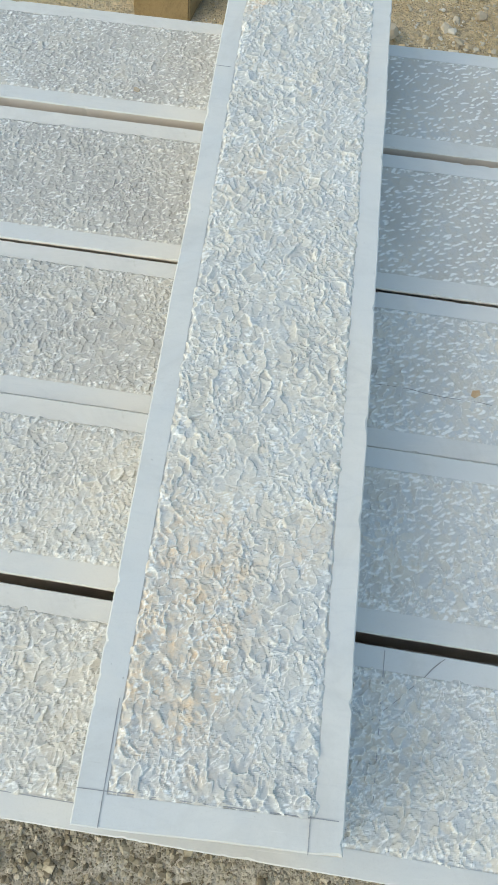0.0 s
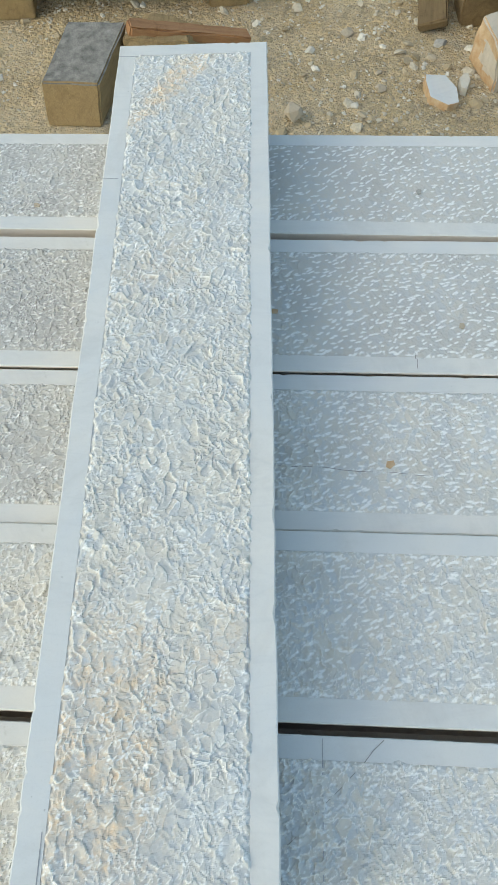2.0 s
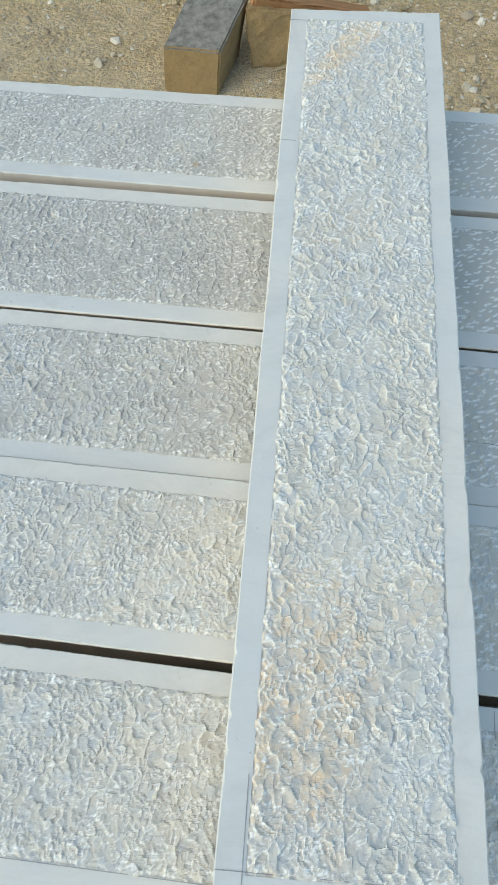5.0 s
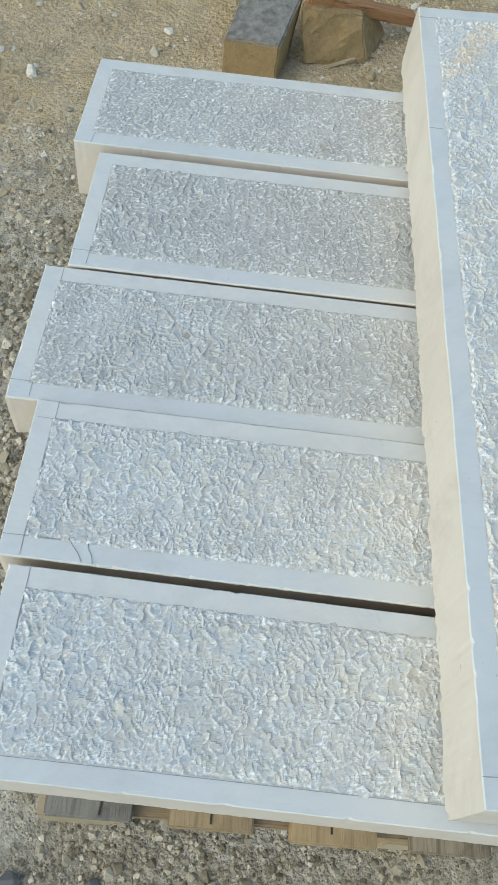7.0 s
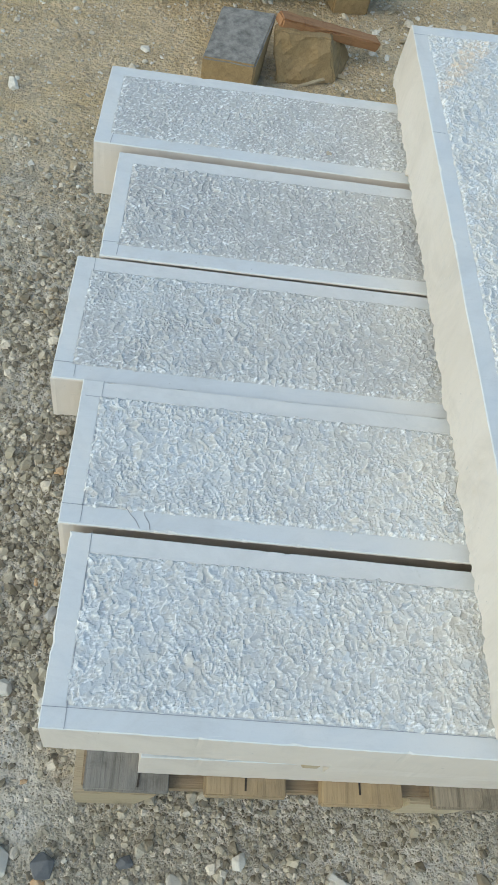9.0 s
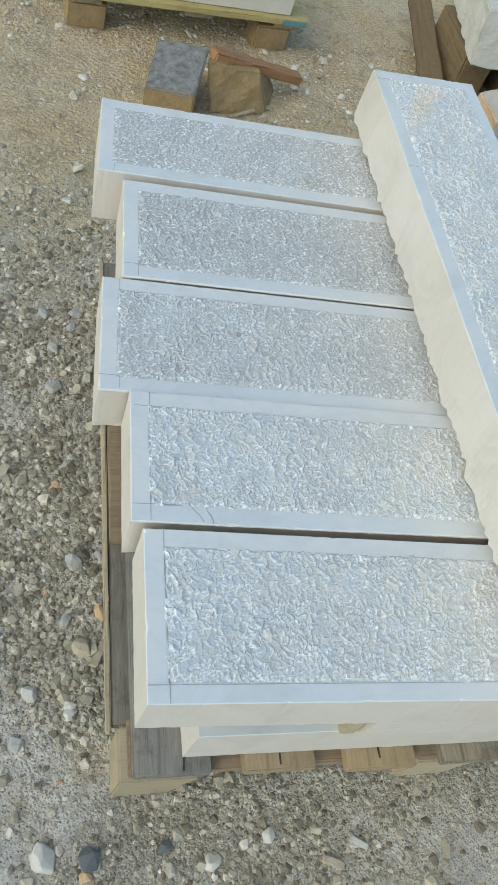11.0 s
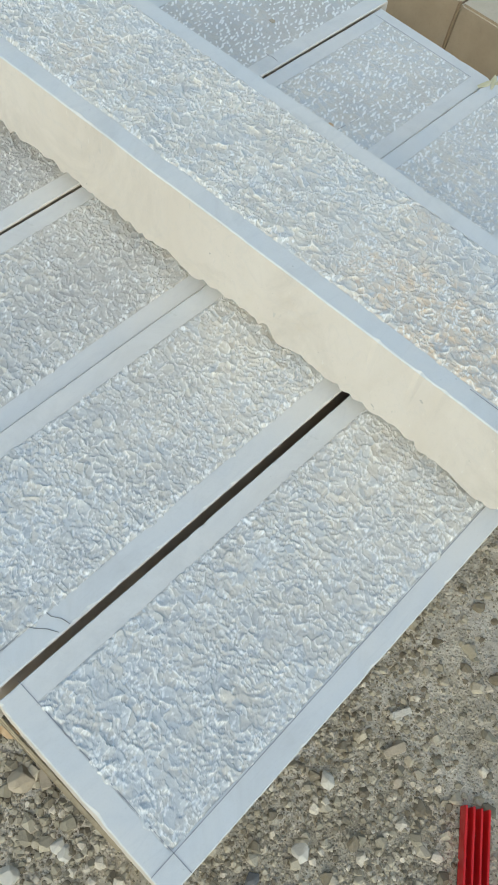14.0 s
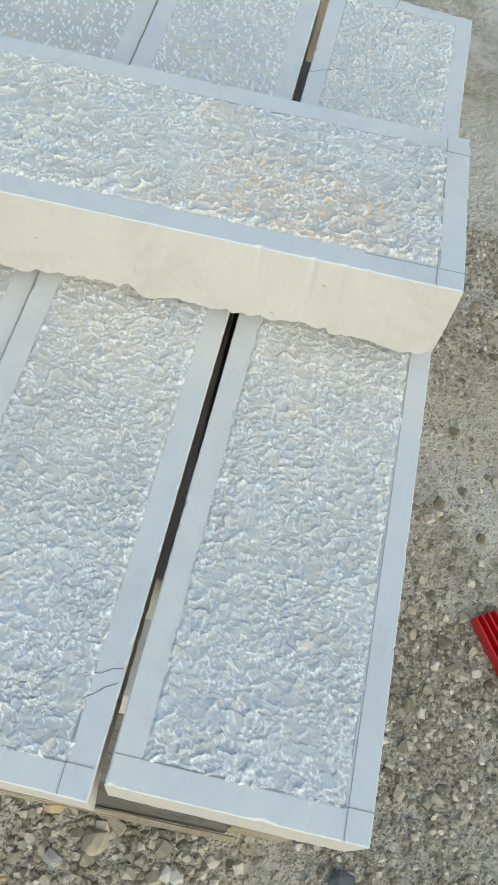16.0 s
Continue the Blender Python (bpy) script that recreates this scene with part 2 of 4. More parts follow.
def thing(name, label, category, at=(0, 0, 0), group="", kind=""):
    ob = new(name)
    ob.empty_display_size = 0.05
    ob.location = [U * c for c in at]
    return tagged(ob, label, category, group, kind)


def part(name, bm, material, parent, label="", at=(0, 0, 0), turn=(0, 0, 0), smooth=False):
    """Links a bmesh, built in plan units, as one mesh under a thing or a part."""
    me = bpy.data.meshes.new(name)
    bmesh.ops.scale(bm, vec=(U, U, U), verts=bm.verts)
    if smooth:
        for f in bm.faces:
            f.smooth = True
    bm.to_mesh(me)
    bm.free()
    for m in material if isinstance(material, (list, tuple)) else (material,):
        me.materials.append(m)
    return under(name, me, parent, label, at, turn)


def under(name, me, parent, label="", at=(0, 0, 0), turn=(0, 0, 0)):
    ob = new(name, me)
    ob.parent = parent
    ob.location = [U * c for c in at]
    ob.rotation_euler = [radians(a) for a in turn]
    return tagged(ob, label)


def solid(name, bm, material, label, category, at=(0, 0, 0), turn=(0, 0, 0), group="", kind=""):
    """A thing that is one mesh."""
    ob = part(name, bm, material, None, "", at, turn)
    return tagged(ob, label, category, group, kind)


def beam(lx, ly, lz, rng, bevel=0.003, wear=0.002, cuts=6):
    """A sawn timber or block from (0, 0, 0) to its three lengths, with worn edges."""
    bm = bmesh.new()
    bmesh.ops.create_cube(bm, size=1.0)
    bmesh.ops.transform(bm, matrix=Matrix.Translation((lx / 2, ly / 2, lz / 2)) @ Matrix.Diagonal((lx, ly, lz, 1)), verts=bm.verts)
    along = max(range(3), key=lambda i: (lx, ly, lz)[i])
    longs = [e for e in bm.edges if abs((e.verts[0].co - e.verts[1].co)[along]) > 1e-6]
    bmesh.ops.subdivide_edges(bm, edges=longs, cuts=cuts, use_grid_fill=True)
    bmesh.ops.bevel(bm, geom=[e for e in bm.edges if e.calc_face_angle(0) > 0.5], offset=bevel, segments=2, affect="EDGES")
    for v in bm.verts:
        v.co += Vector((rng.uniform(-wear, wear), rng.uniform(-wear, wear), rng.uniform(-wear, wear) * 0.6))
    return bm


def hexa(corners, bevel=0.004, cuts=3, rough=0.0, seed=0):
    """A block from eight corners: four below, four above, each round the same way."""
    bm = bmesh.new()
    vs = [bm.verts.new(c) for c in corners]
    for f in ((3, 2, 1, 0), (4, 5, 6, 7), (0, 1, 5, 4), (1, 2, 6, 5), (2, 3, 7, 6), (3, 0, 4, 7)):
        bm.faces.new([vs[i] for i in f])
    bmesh.ops.subdivide_edges(bm, edges=bm.edges[:], cuts=cuts, use_grid_fill=True)
    bmesh.ops.bevel(bm, geom=[e for e in bm.edges if e.calc_face_angle(0) > 0.5], offset=bevel, segments=2, affect="EDGES")
    if rough:
        for v in bm.verts:
            v.co += noise.noise_vector(v.co * 18 + Vector((seed, 0, 0))) * rough + noise.noise_vector(v.co * 60 + Vector((seed, 3, 0))) * rough * 0.4
    return bm


def shard(size, flat, rng, n=14, round_=0.03):
    """A broken piece of stone that lies on its flat side, its base at height nought."""
    bm = bmesh.new()
    for _ in range(n):
        v = Vector((rng.gauss(0, 1), rng.gauss(0, 1), rng.gauss(0, 1))).normalized()
        v = Vector((v.x * size[0], v.y * size[1], v.z * size[2])) * 0.5 * rng.uniform(0.85, 1.1)
        bm.verts.new(v)
    out = bmesh.ops.convex_hull(bm, input=bm.verts[:])
    bmesh.ops.delete(bm, geom=[v for v in bm.verts if not v.link_faces], context="VERTS")
    cut = -size[2] * flat
    bmesh.ops.bisect_plane(bm, geom=bm.verts[:] + bm.edges[:] + bm.faces[:], plane_co=(0, 0, cut), plane_no=(0, 0, -1), clear_outer=True)
    bmesh.ops.holes_fill(bm, edges=[e for e in bm.edges if e.is_boundary])
    bmesh.ops.bevel(bm, geom=bm.edges[:], offset=round_ * min(size), segments=1, affect="EDGES")
    bmesh.ops.translate(bm, vec=(0, 0, -min(v.co.z for v in bm.verts)), verts=bm.verts)
    return bm


def plate(wide, deep, thick, rng, n=6):
    """A flat broken piece with an angular outline."""
    bm = bmesh.new()
    pts = []
    for i in range(n):
        a = 6.2832 * (i + rng.uniform(-0.3, 0.3)) / n
        pts.append((math.cos(a) * wide / 2 * rng.uniform(0.8, 1.1), math.sin(a) * deep / 2 * rng.uniform(0.8, 1.1)))
    lo = [bm.verts.new((x * rng.uniform(0.9, 1.08), y * rng.uniform(0.9, 1.08), 0)) for x, y in pts]
    hi = [bm.verts.new((x, y, thick * rng.uniform(0.85, 1.1))) for x, y in pts]
    bm.faces.new(list(reversed(lo)))
    bm.faces.new(hi)
    for i in range(n):
        bm.faces.new((lo[i], lo[(i + 1) % n], hi[(i + 1) % n], hi[i]))
    bmesh.ops.triangulate(bm, faces=[f for f in bm.faces if len(f.verts) > 4])
    bmesh.ops.bevel(bm, geom=[e for e in bm.edges if e.calc_face_angle(0) > 0.5], offset=0.05 * thick, segments=1, affect="EDGES")
    return bm


def chunk(size, rng, sub=2):
    """A blocky broken stone with knocked corners, its base at height nought."""
    bm = bmesh.new()
    for cx in (-1, 1):
        for cy in (-1, 1):
            for cz in (-1, 1):
                for _ in range(sub):
                    bm.verts.new((size[0] / 2 * cx * rng.uniform(0.35, 1.05), size[1] / 2 * cy * rng.uniform(0.35, 1.05), size[2] / 2 * cz * rng.uniform(0.5, 1)))
    bmesh.ops.convex_hull(bm, input=bm.verts[:])
    bmesh.ops.delete(bm, geom=[v for v in bm.verts if not v.link_faces], context="VERTS")
    bmesh.ops.dissolve_limit(bm, angle_limit=0.2, verts=bm.verts[:], edges=bm.edges[:])
    bmesh.ops.bevel(bm, geom=bm.edges[:], offset=0.025 * min(size), segments=1, affect="EDGES")
    bmesh.ops.translate(bm, vec=(0, 0, -min(v.co.z for v in bm.verts)), verts=bm.verts)
    return bm


def lump(size, rng):
    """A rough broken boulder with bumps at two scales, its base at height nought."""
    bm = bmesh.new()
    bmesh.ops.create_icosphere(bm, subdivisions=4, radius=1.0)
    o = Vector((rng.uniform(-50, 50), rng.uniform(-50, 50), rng.uniform(-50, 50)))
    for v in bm.verts:
        d = v.co.normalized()
        r = 1 + 0.55 * noise.noise(d * 1.3 + o) - 0.30 * abs(noise.noise(d * 3.1 + o)) + 0.20 * noise.noise(d * 5 + o) + 0.10 * noise.noise(d * 12 + o)
        v.co = Vector((d.x * size[0], d.y * size[1], max(d.z, -0.45) * size[2])) * 0.5 * r
    bmesh.ops.translate(bm, vec=(0, 0, -min(v.co.z for v in bm.verts)), verts=bm.verts)
    return bm


def lattice_noise(x, y, step, seed):
    """Smooth noise from 0 to 1 over arrays of places."""
    r = np.random.RandomState(seed)
    tab = r.rand(128, 128)
    gx, gy = x / step + 1000, y / step + 1000
    ix, iy = np.floor(gx).astype(int), np.floor(gy).astype(int)
    fx, fy = gx - ix, gy - iy
    fx, fy = fx * fx * (3 - 2 * fx), fy * fy * (3 - 2 * fy)
    a, b = tab[ix % 128, iy % 128], tab[(ix + 1) % 128, iy % 128]
    c, d = tab[ix % 128, (iy + 1) % 128], tab[(ix + 1) % 128, (iy + 1) % 128]
    return (a * (1 - fx) + b * fx) * (1 - fy) + (c * (1 - fx) + d * fx) * fy


def facets(x, y, cell, seed, slant=1.0, bowl=0.8, uneven=0.6):
    """Flakes struck off by a point: each a tilted, slightly hollow facet with a sharp edge. Returns the height, how far each place is from the edge of its facet, and a number of its own for each facet."""
    r = np.random.RandomState(seed)
    n = 256
    jx, jy, z, sx, sy, w = (r.rand(n, n) for _ in range(6))
    a = seed * 1.7
    x, y = x * math.cos(a) - y * math.sin(a), x * math.sin(a) + y * math.cos(a)
    ix, iy = np.floor(x / cell).astype(int), np.floor(y / cell).astype(int)
    best, second, mine, high = np.full(x.shape, 9.0), np.full(x.shape, 9.0), np.zeros(x.shape), np.zeros(x.shape)
    for di in (-2, -1, 0, 1, 2):
        for dj in (-2, -1, 0, 1, 2):
            i, j = (ix + di) % n, (iy + dj) % n
            dx, dy = x / cell - (ix + di + jx[i, j]), y / cell - (iy + dj + jy[i, j])
            turn = 6.283 * sy[i, j]
            p, q = dx * np.cos(turn) + dy * np.sin(turn), dy * np.cos(turn) - dx * np.sin(turn)
            d = p * p * (0.6 + 0.5 * w[i, j]) + q * q * (1.1 + 0.7 * w[i, j]) - 0.35 * z[i, j]
            h = z[i, j] * uneven + slant * (0.25 + sx[i, j]) * p + bowl * (p * p + q * q)
            second = np.minimum(second, np.maximum(best, d))
            near = d < best
            mine = np.where(near, (z[i, j] * 7.3 + w[i, j]) % 1.0, mine)
            high = np.where(near, h, high)
            best = np.minimum(best, d)
    return high, second - best, mine


def dashes(x, y, cell, seed, angle, long_, wide, share):
    """Short white tool marks, most of them along one slant. 1 on a mark, 0 between."""
    r = np.random.RandomState(seed)
    n = 256
    jx, jy, on, tw, ln = (r.rand(n, n) for _ in range(5))
    ix, iy = np.floor(x / cell).astype(int), np.floor(y / cell).astype(int)
    out = np.zeros(x.shape)
    for di in (-1, 0, 1):
        for dj in (-1, 0, 1):
            i, j = (ix + di) % n, (iy + dj) % n
            dx, dy = x - (ix + di + jx[i, j]) * cell, y - (iy + dj + jy[i, j]) * cell
            a = radians(angle) + (tw[i, j] - 0.5) * 0.9
            u, v = dx * np.cos(a) + dy * np.sin(a), -dx * np.sin(a) + dy * np.cos(a)
            d = np.sqrt((u / (long_ * (0.5 + ln[i, j]))) ** 2 + (v / wide) ** 2)
            out = np.maximum(out, np.where(on[i, j] < share, np.clip(1.6 - 1.3 * d, 0, 1), 0))
    return out


# ---- ground ----


def ground_height(x, y):
    return 0.012 * (lattice_noise(x, y, 0.55, 3) - 0.5) + 0.008 * (lattice_noise(x, y, 0.13, 4) - 0.5) + 0.004 * (lattice_noise(x, y, 0.035, 5) - 0.5)


def graded(lo, hi, step, reach):
    mid = list(np.arange(lo, hi, step))
    out, d = [], step
    while not out or out[-1] < reach:
        d *= 1.35
        out.append((out[-1] if out else 0) + d)
    return np.array([lo - v for v in reversed(out)] + mid + [mid[-1] + v for v in out])


gx, gy = graded(-1.9, 2.2, 0.016, 300), graded(-1.1, 3.4, 0.016, 300)
X, Y = np.meshgrid(gx, gy, indexing="ij")
Z = ground_height(X, Y)
nx, ny = X.shape
idx = np.arange(nx * ny).reshape(nx, ny)
quads = np.stack([idx[:-1, :-1], idx[1:, :-1], idx[1:, 1:], idx[:-1, 1:]], -1).reshape(-1, 4)


def grid_mesh(name, verts, quads, mat, smooth=True):
    me = bpy.data.meshes.new(name)
    me.vertices.add(len(verts))
    me.vertices.foreach_set("co", (verts * U).astype(np.float32).ravel())
    me.loops.add(quads.size)
    me.loops.foreach_set("vertex_index", quads.astype(np.int32).ravel())
    me.polygons.add(len(quads))
    me.polygons.foreach_set("loop_start", np.arange(0, quads.size, 4, dtype=np.int32))
    me.polygons.foreach_set("loop_total", np.full(len(quads), 4, dtype=np.int32))
    me.polygons.foreach_set("use_smooth", np.full(len(quads), smooth))
    me.materials.append(mat)
    me.update(calc_edges=True)
    me.validate()
    return me


ground = new("ground", grid_mesh("ground", np.stack([X, Y, Z], -1).reshape(-1, 3), quads, M_GROUND))
tagged(ground, "dusty trodden yard ground of grey grit and beige sand", "ground", kind="structure")

# ---- worked stone slabs ----


def bilinear(q, u, v):
    (ax, ay), (bx, by), (cx, cy), (dx, dy) = q
    return (ax * (1 - u) * (1 - v) + bx * u * (1 - v) + cx * u * v + dx * (1 - u) * v,
            ay * (1 - u) * (1 - v) + by * u * (1 - v) + cy * u * v + dy * (1 - u) * v)


def slab_body(quad, thick, margin, rng, ragged, seed, undercut=0.0, closed=False):
    """Sides, underside and smooth margin of a slab, top at height nought; the middle is left open for the hammered face."""
    lx = math.dist(quad[0], quad[1])
    ly = math.dist(quad[0], quad[3])
    mu, mv = margin / lx, margin / ly
    nu, nv = max(4, int(lx / 0.007)), max(4, int(ly / 0.007))
    ring = [(i / nu, 0.0) for i in range(nu)] + [(1.0, i / nv) for i in range(nv)] + [(1 - i / nu, 1.0) for i in range(nu)] + [(0.0, 1 - i / nv) for i in range(nv)]
    n = len(ring)
    verts, faces, slots = [], [], []
    loops = []
    dents = [(rng.randrange(n), rng.choice((0.0008, 0.0012, 0.002, 0.0028)), rng.choice((0, 0, 1))) for _ in range(26)]
    bite = [0.0] * n
    for at, deep, wide in dents:
        for s in range(-wide, wide + 1):
            bite[(at + s) % n] = max(bite[(at + s) % n], deep * (1 - abs(s) / (wide + 1)))
    wave = 0.004 if ragged else 0.0008

    def ring_at(inset, z, jitter, dz=0.0, useb=1.0, wander=0.0, push=0.0):
        out = []
        for i, (u, v) in enumerate(ring):
            d = inset + bite[i] * useb + rng.uniform(0, jitter) + wander * (noise.noise(Vector((u * lx * 9, v * ly * 9, seed))) * 0.5 + 0.5)
            uu = min(max(u, d / lx), 1 - d / lx)
            vv = min(max(v, d / ly), 1 - d / ly)
            if push and v == 0.0:
                vv += push / ly * min(1.0, max(0.0, min(u - 0.005, 0.995 - u) / 0.05))
            x, y = bilinear(quad, uu, vv)
            zz = z + (dz * (noise.noise(Vector((x * 22, y * 22, seed + 7))) + 0.9 * noise.noise(Vector((x * 60, y * 60, seed + 9))) + 0.5 * noise.noise(Vector((x * 150, y * 150, seed + 4)))) if dz else 0) - (bite[i] * 0.6 if useb == 0.4 else 0)
            out.append(len(verts))
            verts.append((x, y, zz))
        return out

    inner = []
    for u, v in ring:
        x, y = bilinear(quad, min(max(u, mu), 1 - mu), min(max(v, mv), 1 - mv))
        inner.append((x, y))
    low = len(verts)
    verts += [(x, y, -0.012) for x, y in inner]
    top = len(verts)
    verts += [(x, y, 0.0) for x, y in inner]
    loops.append(list(range(low, low + n)))
    loops.append(list(range(top, top + n)))
    loops.append(ring_at(0.0018, 0.0, 0.0005, 0, 1.0, wave))
    loops.append(ring_at(0.0004, -0.0016, 0.0004, 0, 0.4, wave))
    if ragged:
        loops.append(ring_at(0.0, -thick * 0.5, 0.0004, 0, 0, 0.002))
        loops.append(ring_at(0.0, -thick * 0.83, 0.0008, ragged, 0, 0.003))
        loops.append(ring_at(0.016, -thick * 0.92, 0.006, ragged, 0, 0.01))
        loops.append(ring_at(0.035, -thick, 0.004, 0, 0))
    else:
        if undercut:
            loops.append(ring_at(0.0, -0.004, 0.0004, 0, 0, wave))
            loops.append(ring_at(0.0, -0.009, 0.0004, 0, 0, wave, undercut))
        loops.append(ring_at(0.0, -thick * 0.5, 0.0004, 0, 0, wave, undercut))
        loops.append(ring_at(0.0, -thick + 0.003, 0.0006, 0.0015, 0, wave, undercut))
        loops.append(ring_at(0.004, -thick, 0.001, 0, 0))
    for k in range(len(loops) - 1):
        a, b = loops[k], loops[k + 1]
        for i in range(n):
            j = (i + 1) % n
            if len({a[i], a[j], b[j], b[i]}) == 4:
                faces.append((a[i], b[i], b[j], a[j]))
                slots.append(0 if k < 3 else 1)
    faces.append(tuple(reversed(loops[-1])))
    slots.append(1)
    if closed:
        faces.append(tuple(loops[1]))
        slots.append(0)
    # top and sides: one limestone, tinted for sky and for sun
    return mesh_of("body", verts, faces, (M_TOP_SKYTINT, M_SIDE_SUNTINT), slots)


def hammered_face(quad, margin, look_, seed, step):
    """The punched field of a slab as a fine sheet of chisel marks. look_: settings at the start and end of its length."""
    lx, ly = math.dist(quad[0], quad[1]), math.dist(quad[0], quad[3])
    over = 0.008
    us = np.linspace((margin - over) / lx, 1 - (margin - over) / lx, int((lx - 2 * margin) / step))
    vs = np.linspace((margin - over) / ly, 1 - (margin - over) / ly, int((ly - 2 * margin) / step))
    Uu, Vv = np.meshgrid(us, vs, indexing="ij")
    x, y = Uu * lx, Vv * ly
    t = np.clip((Uu if lx > ly else Vv) * 1.0, 0, 1)
    s = np.clip((t - 0.42) / 0.2 + 0.5 * (lattice_noise(x, y, 0.08, seed + 1) - 0.5), 0, 1)

    def val(k):
        return look_[0][k] * (1 - s) + look_[1][k] * s

    cell = 0.86 * look_[0]["cell"]
    wx = x + 0.010 * (lattice_noise(x, y, 0.016, seed + 20) - 0.5) + 0.0012 * (lattice_noise(x, y, 0.004, seed + 22) - 0.5)
    wy = y + 0.010 * (lattice_noise(x, y, 0.016, seed + 21) - 0.5) + 0.0012 * (lattice_noise(x, y, 0.004, seed + 23) - 0.5)
    coarse, edge0, own0 = facets(wx * 1.12 + 3, wy * 0.9 + 5, cell * 1.0, seed + 2)
    mid, edge1, own1 = facets(wx * 1.15 + 0.3 * wy + 1, wy * 0.85 + 2, cell * 0.52, seed + 3, 1.1, 0.8, 0.7)
    crumb, edge2, own2 = facets(wx + 4, wy + 8, cell * 0.30, seed + 4, 1.0, 0.6, 0.9)
    pick = np.clip(4.0 * (0.6 * lattice_noise(x, y, 0.026, seed + 31) + 0.4 * lattice_noise(x, y, 0.011, seed + 33) - 0.5) + 0.40, 0, 1)
    h = (0.85 - 0.6 * pick) * (coarse - coarse.mean()) + (0.15 + 0.45 * pick) * (mid - mid.mean()) + (0.05 + 0.22 * pick) * (crumb - crumb.mean())
    h = 0.92 * h + 0.22 * (lattice_noise(x, y, 0.03, seed + 34) - 0.5)
    own1 = np.where(pick > 0.5, own1, own0)
    lip2 = np.clip(1 - np.where(pick > 0.5, edge1 / 0.10, edge0 / 0.07), 0, 1)
    for axis in (0, 1):
        h = 0.8 * h + 0.1 * np.roll(h, 1, axis) + 0.1 * np.roll(h, -1, axis)
    ring = np.zeros(x.shape)
    for d in ((1, 0), (-1, 0), (0, 1), (0, -1)):
        ring = ring + 0.25 * np.roll(h, d, (0, 1))
    lip1 = np.clip((h - ring - 0.012) / 0.06, 0, 1)
    lip1 = np.maximum(lip1, 0.4 * np.roll(lip1, 1, 1))
    patch = 0.55 + 0.9 * lattice_noise(x, y, 0.045, seed + 5)
    h = h * val("amp") * patch + 0.0005 * (lattice_noise(x, y, 0.0032, seed + 30) - 0.5)
    mark = dashes(x, y, look_[0]["dash"], seed + 6, look_[0]["angle"], 0.0042, 0.0017, 0.75) * (1 - s) + dashes(x, y, look_[1]["dash"], seed + 8, look_[1]["angle"], 0.0056, 0.0021, 0.7) * s
    h = h - 0.0009 * mark
    edge = np.minimum(np.minimum(x - margin, lx - margin - x), np.minimum(y - margin, ly - margin - y))
    rag = 0.004 * (lattice_noise(x, y, 0.022, seed + 9) - 0.5) + 0.007 * (lattice_noise(x, y, 0.0055, seed + 10) - 0.55)
    ramp = np.clip((edge + rag + 0.001) / 0.004, 0, 1)
    z = (h + val("rise")) * ramp - 0.0012 * (1 - ramp)
    px, py = bilinear(quad, Uu, Vv)
    nx_, ny_ = x.shape
    ids = np.arange(nx_ * ny_).reshape(nx_, ny_)
    q = np.stack([ids[:-1, :-1], ids[1:, :-1], ids[1:, 1:], ids[:-1, 1:]], -1).reshape(-1, 4)
    me = grid_mesh("hammered_face", np.stack([px, py, z], -1).reshape(-1, 3), q, M_HAMMER, False)
    patch1 = np.clip(2.6 * lattice_noise(x, y, 0.012, seed + 13) - 0.7, 0, 1)
    patch2 = np.clip(2.6 * lattice_noise(x, y, 0.008, seed + 16) - 0.8, 0, 1)
    crest = np.maximum(lip1 * np.clip(patch1 + 0.45, 0, 1), 0.6 * lip2 * patch2)
    blot = dashes(wx, wy, 0.0052, seed + 17, 15, 0.0026, 0.0014, 0.85) * np.clip(3.2 * lattice_noise(x * 1.8, y * 0.7, 0.016, seed + 18) - 1.5, 0, 1)
    rim = np.clip(1.3 - np.abs(edge - 0.006) / 0.006, 0, 1) * (dashes(x, y, 0.008, seed + 12, 90 if lx > ly else 0, 0.004, 0.0026, 0.8))
    bruise = np.clip(val("crest") * crest, 0, 1)
    struck = np.clip(mark * val("white") + 0.45 * rim + val("crest") * 0.9 * blot, 0, 1)
    tone = np.clip(val("tone") + 0.5 * (lattice_noise(x, y, 0.06, seed + 14) - 0.5) + 0.3 * (own1 - 0.5), 0, 1)
    och = np.zeros(x.shape)
    for ox, oy, rx, ry, ang, f in look_[2] if len(look_) > 2 else ():
        ca, sa = math.cos(radians(ang)), math.sin(radians(ang))
        a, b = (x - ox) * ca + (y - oy) * sa, -(x - ox) * sa + (y - oy) * ca
        och = np.maximum(och, f * np.exp(-((a / rx) ** 2 + (b / ry) ** 2)))
    och = np.clip(och * (0.3 + 1.4 * lattice_noise(x, y, 0.018, seed + 15)), 0, 1)
    # Sky-like blue painted in at the start, cream nearer the middle.
    hue = np.clip(0.6 * own1 + 0.1 * own0 + 0.3 * lattice_noise(x, y, 0.03, seed + 32) + 0.15 * (own2 - 0.5) - 0.25 * np.clip(1 - t / 0.22, 0, 1) + 0.12 * np.clip(1 - np.abs(t - 0.35) / 0.15, 0, 1), 0, 1)
    for name, arr in (("bruise", bruise), ("struck", struck), ("tone", tone), ("ochre", och), ("own", hue)):
        a = me.attributes.new(name, "FLOAT", "POINT")
        a.data.foreach_set("value", arr.astype(np.float32).ravel())
    return me


